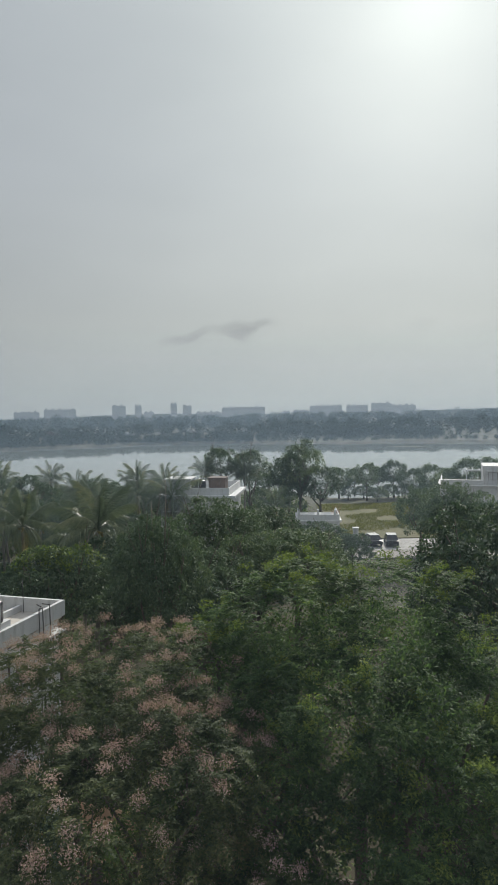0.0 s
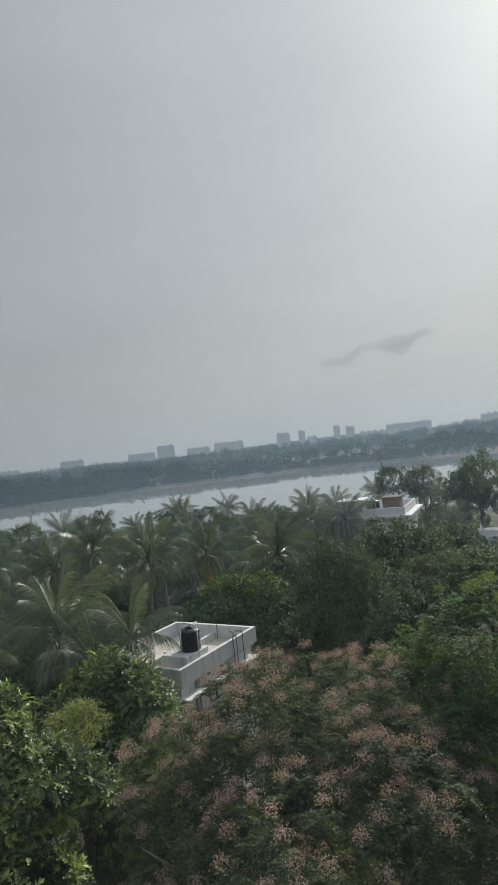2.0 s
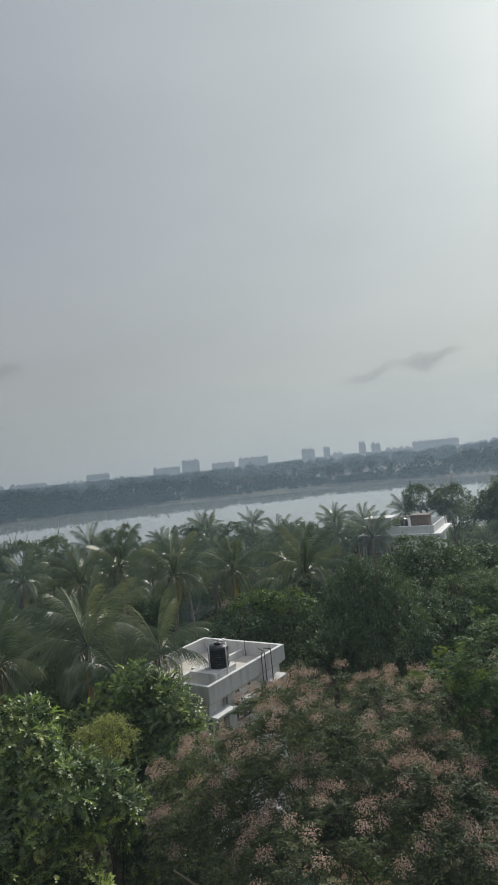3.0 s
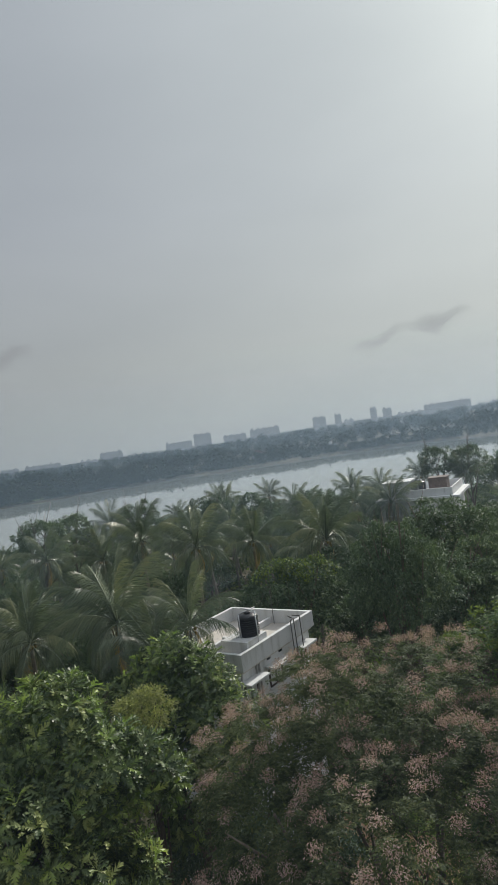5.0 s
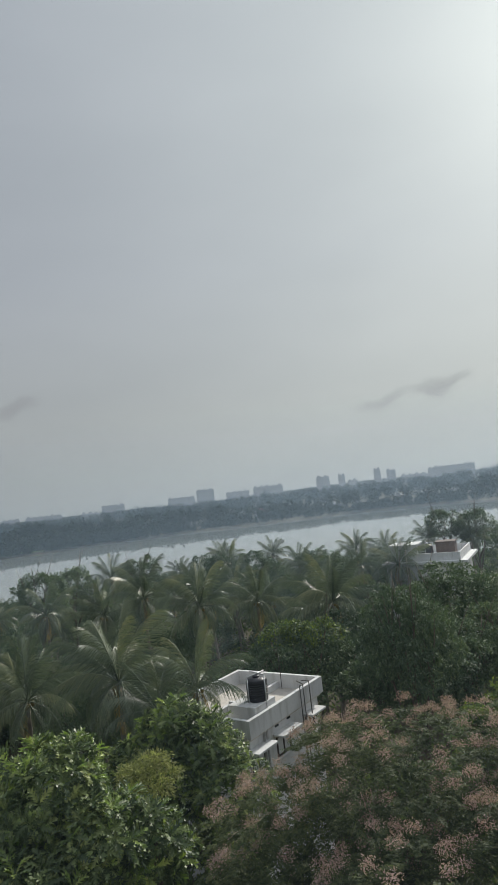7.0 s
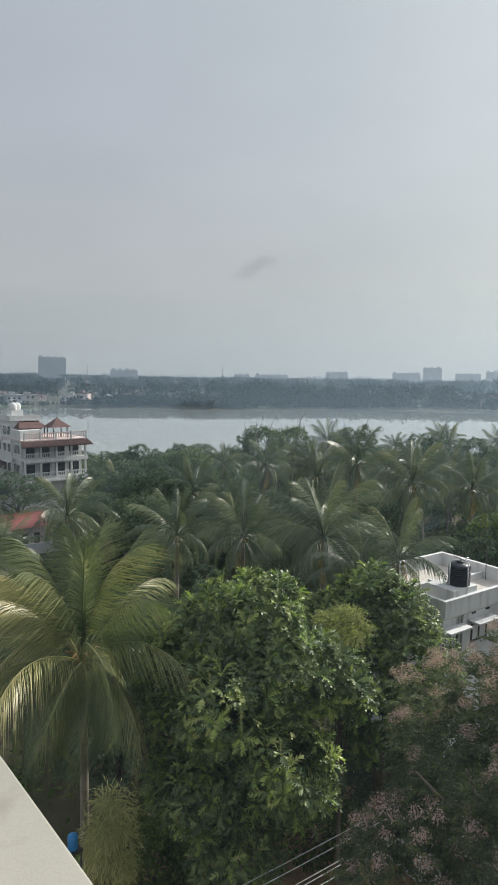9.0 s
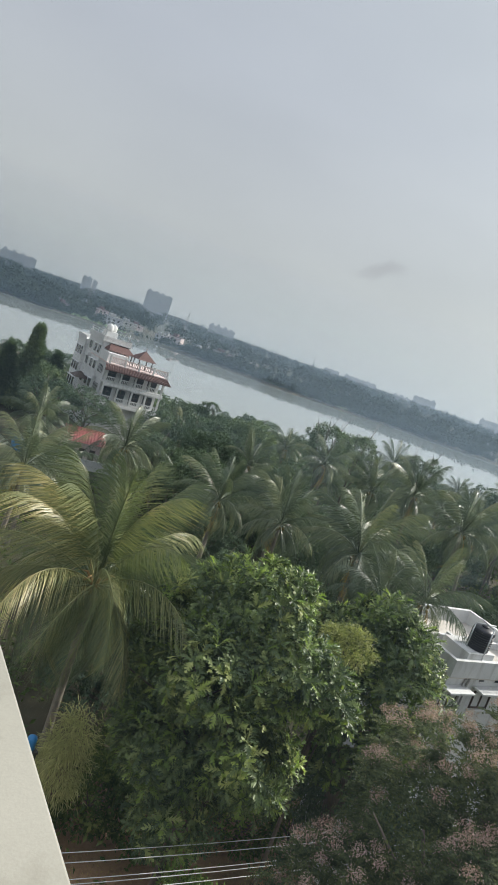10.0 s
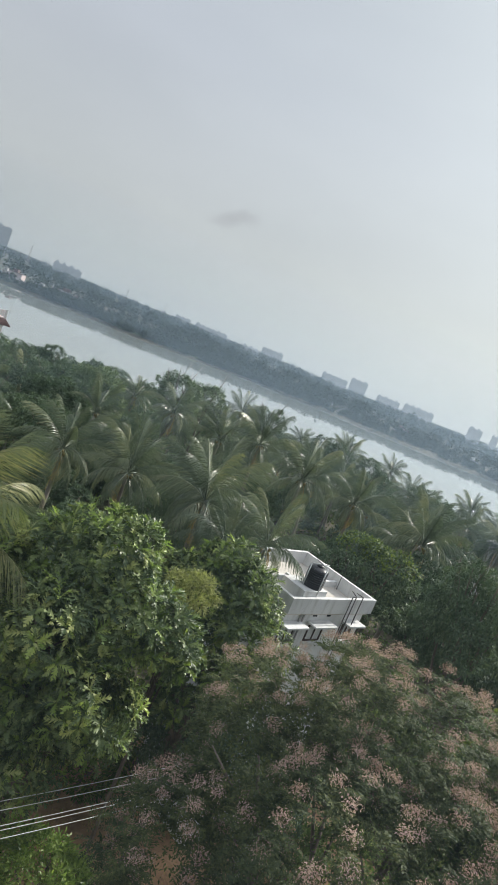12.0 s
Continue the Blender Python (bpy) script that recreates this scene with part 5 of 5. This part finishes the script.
broad_tree(15.4, 43.0, 10.0, 2.6, 2, 1.1)
broad_tree(21.5, 62.0, 12.2, 4.2, 0, 1.0)
broad_tree(23.0, 80.0, 9.4, 3.6, 3, 1.2, "rounded grey-green tree beside the field")
broad_tree(26.5, 84.0, 7.5, 3.6, 1, 1.0)
broad_tree(30.0, 76.0, 8.5, 5.0, 2, 0.9)
broad_tree(24.5, 44.0, 11.0, 4.5, 0, 0.9)
broad_tree(10.0, 28.0, 8.6, 3.6, 3, 0.9)
broad_tree(-6.4, 18.6, 8.0, 2.1, 2, 1.1, "dark bushy tree before a white wall")
broad_tree(-9.9, 19.9, 6.6, 2.0, 1, 1.1, "dark bushy tree before a white wall")
broad_tree(-19.5, 15.5, 7.0, 2.8, 1, 0.9)
broad_tree(-18.5, 20.5, 8.2, 3.0, 2, 0.9)
broad_tree(-22.0, 24.0, 8.0, 3.2, 3, 0.9)
broad_tree(-14.0, 17.5, 6.6, 2.4, 0, 0.9)
broad_tree(-13.5, 28.5, 8.6, 3.2, 1, 0.9)
broad_tree(-26.0, 19.0, 6.4, 3.2, 0, 0.8)
broad_tree(-30.0, 25.0, 6.2, 3.4, 2, 0.8)
broad_tree(-34.0, 33.0, 5.8, 3.4, 1, 0.8)
broad_tree(-26.0, 37.0, 7.2, 3.4, 3, 0.8)
broad_tree(-20.0, 36.0, 8.0, 3.2, 0, 0.8)
broad_tree(-78.0, 39.0, 8.4, 3.0, 0, 1.3)
# tall open crowns that rise over the grove towards the lake
for k, (x, y, top, r) in enumerate(((-47.8, 61.6, 13.4, 3.6), (-47.0, 67.0, 13.1, 3.0), (-41.6, 74.0, 13.0, 3.2), (-30.9, 89.8, 11.0, 4.0), (-20.4, 89.7, 10.6, 4.0), (-50.8, 51.0, 11.2, 4.0), (-57.0, 43.7, 9.0, 3.5), (-35.0, 83.0, 11.8, 4.0),
                                   (-52.0, 46.8, 10.4, 4.0), (-46.0, 42.0, 10.2, 4.2), (-42.0, 37.0, 9.0, 4.0), (-3.3, 95.0, 14.2, 3.0), (1.0, 95.5, 13.8, 3.3), (-60.0, 52.0, 8.6, 3.8), (-38.0, 64.0, 9.6, 4.0), (-24.0, 74.0, 9.4, 4.0))):
    broad_tree(x, y, top, r, k, 0.95, "leafy tree rising over the palms towards the lake", mesh=THIN if k in (1, 11, 12) else None)
# wide flat-topped tree before the villa, slim dark conifer beside it
broad_tree(-67.5, 40.0, 7.6, 4.4, 2, 0.55, "wide flat-topped tree before the villa")
broad_tree(-70.0, 36.0, 7.6, 4.0, 3, 0.6)
u = np.random.default_rng(500).random(520) ** 1.3
ang = np.random.default_rng(501).random(520) * 6.283
rad = (1 - u) ** 0.75 * (0.75 + 0.3 * np.random.default_rng(502).random(520))
cc = np.stack([np.cos(ang) * rad, np.sin(ang) * rad, u * 6.0], 1)
dd = ball(np.random.default_rng(503), 520 * 22).reshape(520, 22, 3)
pp = (cc[:, None] + dd * 0.20).reshape(-1, 3)
CONE = mesh_of("crown", *scatter(SLIM, pp, unit(dd.reshape(-1, 3) + np.array((0, 0, 0.5))), ball(np.random.default_rng(504), len(pp)), 0.30), L_MANGO)


def conifer(x, y, top, r):
    t = thing("conifer", (x, y, 0), "slim dark green conifer beside the villa", "tree", "conifers")
    part("trunk", TRUNK_MESH[0], None, t, at=Matrix.Diagonal((r * 0.3, r * 0.3, top * 0.5, 1)))
    part("crown", CONE, None, t, at=Matrix.Translation((0, 0, 0.8)) @ Matrix.Diagonal((r, r, (top - 0.8) / 6.0, 1)))


conifer(-82.0, 38.2, 12.0, 1.9)
conifer(-80.5, 41.0, 9.2, 1.6)
conifer(-84.5, 36.0, 8.6, 1.7)
rngt = np.random.default_rng(77)
for k in range(46):
    az = 66 - k * 1.35 + 0.6 * rngt.random()
    r = 105 + 40 * rngt.random()
    d = heading(az) * r
    if az > 52 and r < 122:
        continue
    broad_tree(d.x, d.y, max(3.2, 19 - r * (0.098 + 0.022 * rngt.random())), 2.6 + 2.0 * rngt.random(), k, 0.8 + 0.3 * rngt.random(), "bushy tree near the lake shore", mesh=THIN if k % 4 == 0 else None)
for k in range(34):
    az = 62 - k * 1.7 + 0.8 * rngt.random()
    r = 60 + 45 * rngt.random()
    d = heading(az) * r
    if 54 < az < 66 or math.hypot(d.x + 4, d.y - 70) < 10 or (d.x > 6 and d.y > 78) or math.hypot(d.x + 76, d.y - 50) < 16:
        continue
    broad_tree(d.x, d.y, 4.4 + 4.0 * rngt.random(), 3.0 + 2.0 * rngt.random(), k, 0.85)
# open row of trees at the water's edge beyond the field
for k, (az, top, r) in enumerate(((-8.1, 7.6, 3.6), (-9.5, 7.0, 2.6), (-10.6, 8.6, 3.2), (-11.6, 7.4, 2.6), (-13.0, 8.8, 3.4), (-14.6, 7.2, 3.4), (-16.2, 7.6, 3.8), (-17.8, 7.0, 3.6), (-19.4, 9.2, 4.4), (-21.2, 9.4, 4.6), (-23.0, 9.0, 4.6), (-25.0, 8.5, 4.4))):
    d = heading(az) * (146 + 6 * math.sin(k * 2.3))
    broad_tree(d.x + 1.1, d.y, top, r, k, 1.05, "open dark tree at the water's edge", "shore_tree", THIN, "shore trees")
    broad_tree(d.x + 2.6, d.y - 4, 3.4, 2.6, k + 1, 0.7, "dark shrub at the water's edge", "shore_shrub", None, "shore shrubs")

# yellow-green fresh tips on the mango crown
v = FINE_FORMS[1][0].reshape(-1, 4, 3)
v = v[(v[:, 0, 2] > 0.50) & (np.random.default_rng(55).random(len(v)) < 0.5)] * 1.025
tips = (v.reshape(-1, 3), np.arange(len(v) * 4).reshape(-1, 4))
part("fresh_leaves", mesh_of("fresh_leaves", *tips, L_TIP), None, MANGO, "yellow-green leaf tips in fresh and sunlit tones", at=Matrix.Translation((0, 0, 8.49)) @ Matrix.Diagonal((3.6, 3.6, 3.6 * 0.9 / 0.85, 1)))

# olive creeper tuft, shaggy bush and small shrubs


def shrub(name, x, y, base, radii, n, each, clump, leaf, mat, label, form=LEAF, droop=0.3, seed=5):
    rng = np.random.default_rng(seed)
    tree(name, x, y, base, leafy_crown(rng, radii, n, each, clump, leaf, form, low=-0.8, droop=droop), mat, radii, 0.08, label, "shrub", seed=seed)


shrub("olive_shrub", -9.7, 16.2, 11.5, (0.75, 0.65, 0.45), 44, 90, 0.36, 0.09, L_OLIVE, "tuft of fine yellow-olive leaves above breadfruit leaves", seed=51)
shrub("shaggy_bush", -14.6, 11.1, 5.0, (0.5, 0.5, 1.7), 80, 46, 0.6, 0.30, L_SHAG, "shaggy pale olive bush with hanging needle-like sprays", NEEDLE, 0.9, seed=52)
# The leafy shrub stands shaded, so it takes the sunlit tone to look brighter.
shrub("leafy_shrub", -9.0, 12.9, 3.3, (1.8, 1.5, 1.3), 190, 44, 0.36, 0.14, L_SUNTONE, "low bright green shrub beside the earth lane", seed=53)
for k, (x, y, base, w) in enumerate(((-5.3, 22.6, 1.6, 1.7), (-3.4, 24.6, 1.6, 1.8), (-10.4, 25.6, 1.5, 1.2), (-14.6, 15.6, 1.5, 1.5), (-13.0, 19.4, 1.6, 1.6), (-12.0, 21.5, 1.5, 1.5), (-16.2, 14.2, 1.4, 1.5), (-17.6, 16.6, 1.6, 1.7), (-15.4, 18.2, 1.7, 1.7), (-17.2, 12.4, 1.3, 1.4))):
    shrub("shade_shrub", x, y, base, (w, w, base), 90, 40, 0.42, 0.17, L_SCRUB, "dark low shrub in the shade of the trees", seed=60 + k)


def undergrowth():
    rng = np.random.default_rng(91)
    n = 5000
    az = -32 + 102 * rng.random(n)
    r = 12 + 134 * rng.random(n) ** 0.85
    x, y = -np.sin(np.radians(az)) * r, np.cos(np.radians(az)) * r
    keep = ~((x > 12) & (y > 79)) & ~((np.abs(x + 10.6 - (y - 15) * 0.32) < 3.0) & (y < 26)) & ~((np.abs(x + 9) < 4.5) & (np.abs(y - 21) < 7)) & ~(np.hypot(x + 70, y - 42) < 16)
    x, y, r = x[keep], y[keep], r[keep]
    m, k = len(x), 22
    h = 0.8 + 2.4 * rng.random(m)
    d = unit(rng.normal(size=(m, k, 3)) + np.array((0, 0, 0.5)))
    p = np.stack([x, y, h * 0.4], 1)[:, None] + d * (np.stack([0.9 + 0.3 * h, 0.9 + 0.3 * h, h * 0.6], 1))[:, None] * (0.5 + 0.5 * rng.random((m, k, 1)))
    face = unit(d + np.array((0, 0, 0.8)))
    along = unit(np.cross(face, rng.normal(size=d.shape)))
    q = p.reshape(-1, 3)
    return scatter(LEAF, q, along.reshape(-1, 3), face.reshape(-1, 3), np.repeat(0.20 + r * 0.0035, k) * (0.7 + 0.6 * rng.random(m * k)))


tagged(new("undergrowth", mesh_of("undergrowth", *undergrowth(), L_SCRUB)), "tangled dark green undergrowth below the trees", "undergrowth", kind="stuff")


def field_grass():
    rng = np.random.default_rng(92)
    n = 26000
    p = np.stack([14.5 + 32 * rng.random(n), 94 + 34 * rng.random(n), np.full(n, 0.14)], 1)
    dens = np.array([noise.noise((a * 0.15, b * 0.15, 7)) for a, b, _ in p])
    p = p[dens > -0.15]
    along = unit(rng.normal(size=p.shape) * 0.45 + np.array((0, 0, 1.0)))
    return scatter(SLIM, p, along, rng.normal(size=p.shape), 0.25 + 0.3 * rng.random(len(p)))


tagged(new("field_grass", mesh_of("field_grass", *field_grass(), L_GRASS)), "short dry tufts of grass on the field", "grass", kind="stuff")

# ---- earth lane, cables and small things ----
lane = part("earth_lane", boxes((-7.5, 4.5, -16, 15, -0.4, 0.13)), M_EARTH, None)
lane.matrix_basis = pose(-10.6, 15.0, 0, 0, 0, -18)
tagged(lane, "red earth lane littered with dry leaves", "lane", kind="structure")


def litter():
    rng = np.random.default_rng(93)
    n = 9000
    p = np.stack([-11.4 + 13 * (rng.random(n) - 0.5), 14 + 20 * (rng.random(n) - 0.5), np.full(n, 0.15)], 1)
    face = unit(np.array((0, 0, 1.0)) + rng.normal(size=p.shape) * 0.3)
    return scatter(LEAF, p, rng.normal(size=p.shape) * np.array((1, 1, 0.1)), face, 0.05 + 0.07 * rng.random(n))


tagged(new("leaf_litter", mesh_of("leaf_litter", *litter(), L_DRY)), "dry brown leaves scattered on the lane", "leaf litter", kind="stuff")


def pole(x, y, high):
    p = thing("utility_pole", (x, y, 0), "grey concrete utility pole carrying cables over the lane", "utility pole", "utility poles")
    part("shaft", lathe([(0.17, -0.3), (0.16, 0), (0.10, high)], 12), M_CONCRETE, p)
    part("cross_arm", boxes((-0.75, 0.75, -0.05, 0.05, high - 0.5, high - 0.4), (-0.6, 0.6, -0.05, 0.05, high - 0.95, high - 0.86)), M_DARKMETAL, p, at=pose(0, 0, 0, 0, 0, -18))


P0, P1 = Vector((-12.3, 1.2, 7.0)), Vector((-6.0, 20.3, 7.0))
pole(P0.x, P0.y, 7.6)
pole(P1.x, P1.y, 7.6)
side = Vector((P1.y - P0.y, -(P1.x - P0.x), 0)).normalized()
for k, (o, z, sag) in enumerate(((-0.46, 6.88, 0.35), (-0.18, 6.86, 0.32), (0.18, 6.86, 0.40), (0.27, 6.86, 0.44), (0.55, 6.85, 0.36))):
    cable = thing("cable", (0, 0, 0), "pale overhead cable slung above the lane", "cable", "overhead cables")
    bm = bmesh.new()
    pts = []
    for q in range(15):
        u = q / 14
        c = P0.lerp(P1, u) + side * o
        pts.append((c.x, c.y, z - sag * 4 * u * (1 - u)))
    tube(bm, pts, 0.011, 5)
    part("strand", bm, M_WIRE, cable)
drum = thing("blue_drum", (-14.66, 9.86, 0), "small blue plastic drum on a steel stand by a bush", "drum")
part("body", lathe([(0.13, 5.66), (0.15, 5.7), (0.14, 5.85), (0.15, 6.0), (0.13, 6.08), (0.05, 6.12)], 18), M_BLUE, drum)
part("platform", boxes((-0.2, 0.2, -0.2, 0.2, 5.58, 5.66)), M_DARKMETAL, drum)
for sx in (-0.16, 0.16):
    for sy in (-0.16, 0.16):
        part("leg", pipe_rail([((sx, sy, 0), (sx, sy, 5.59))], 0.025), M_DARKMETAL, drum)
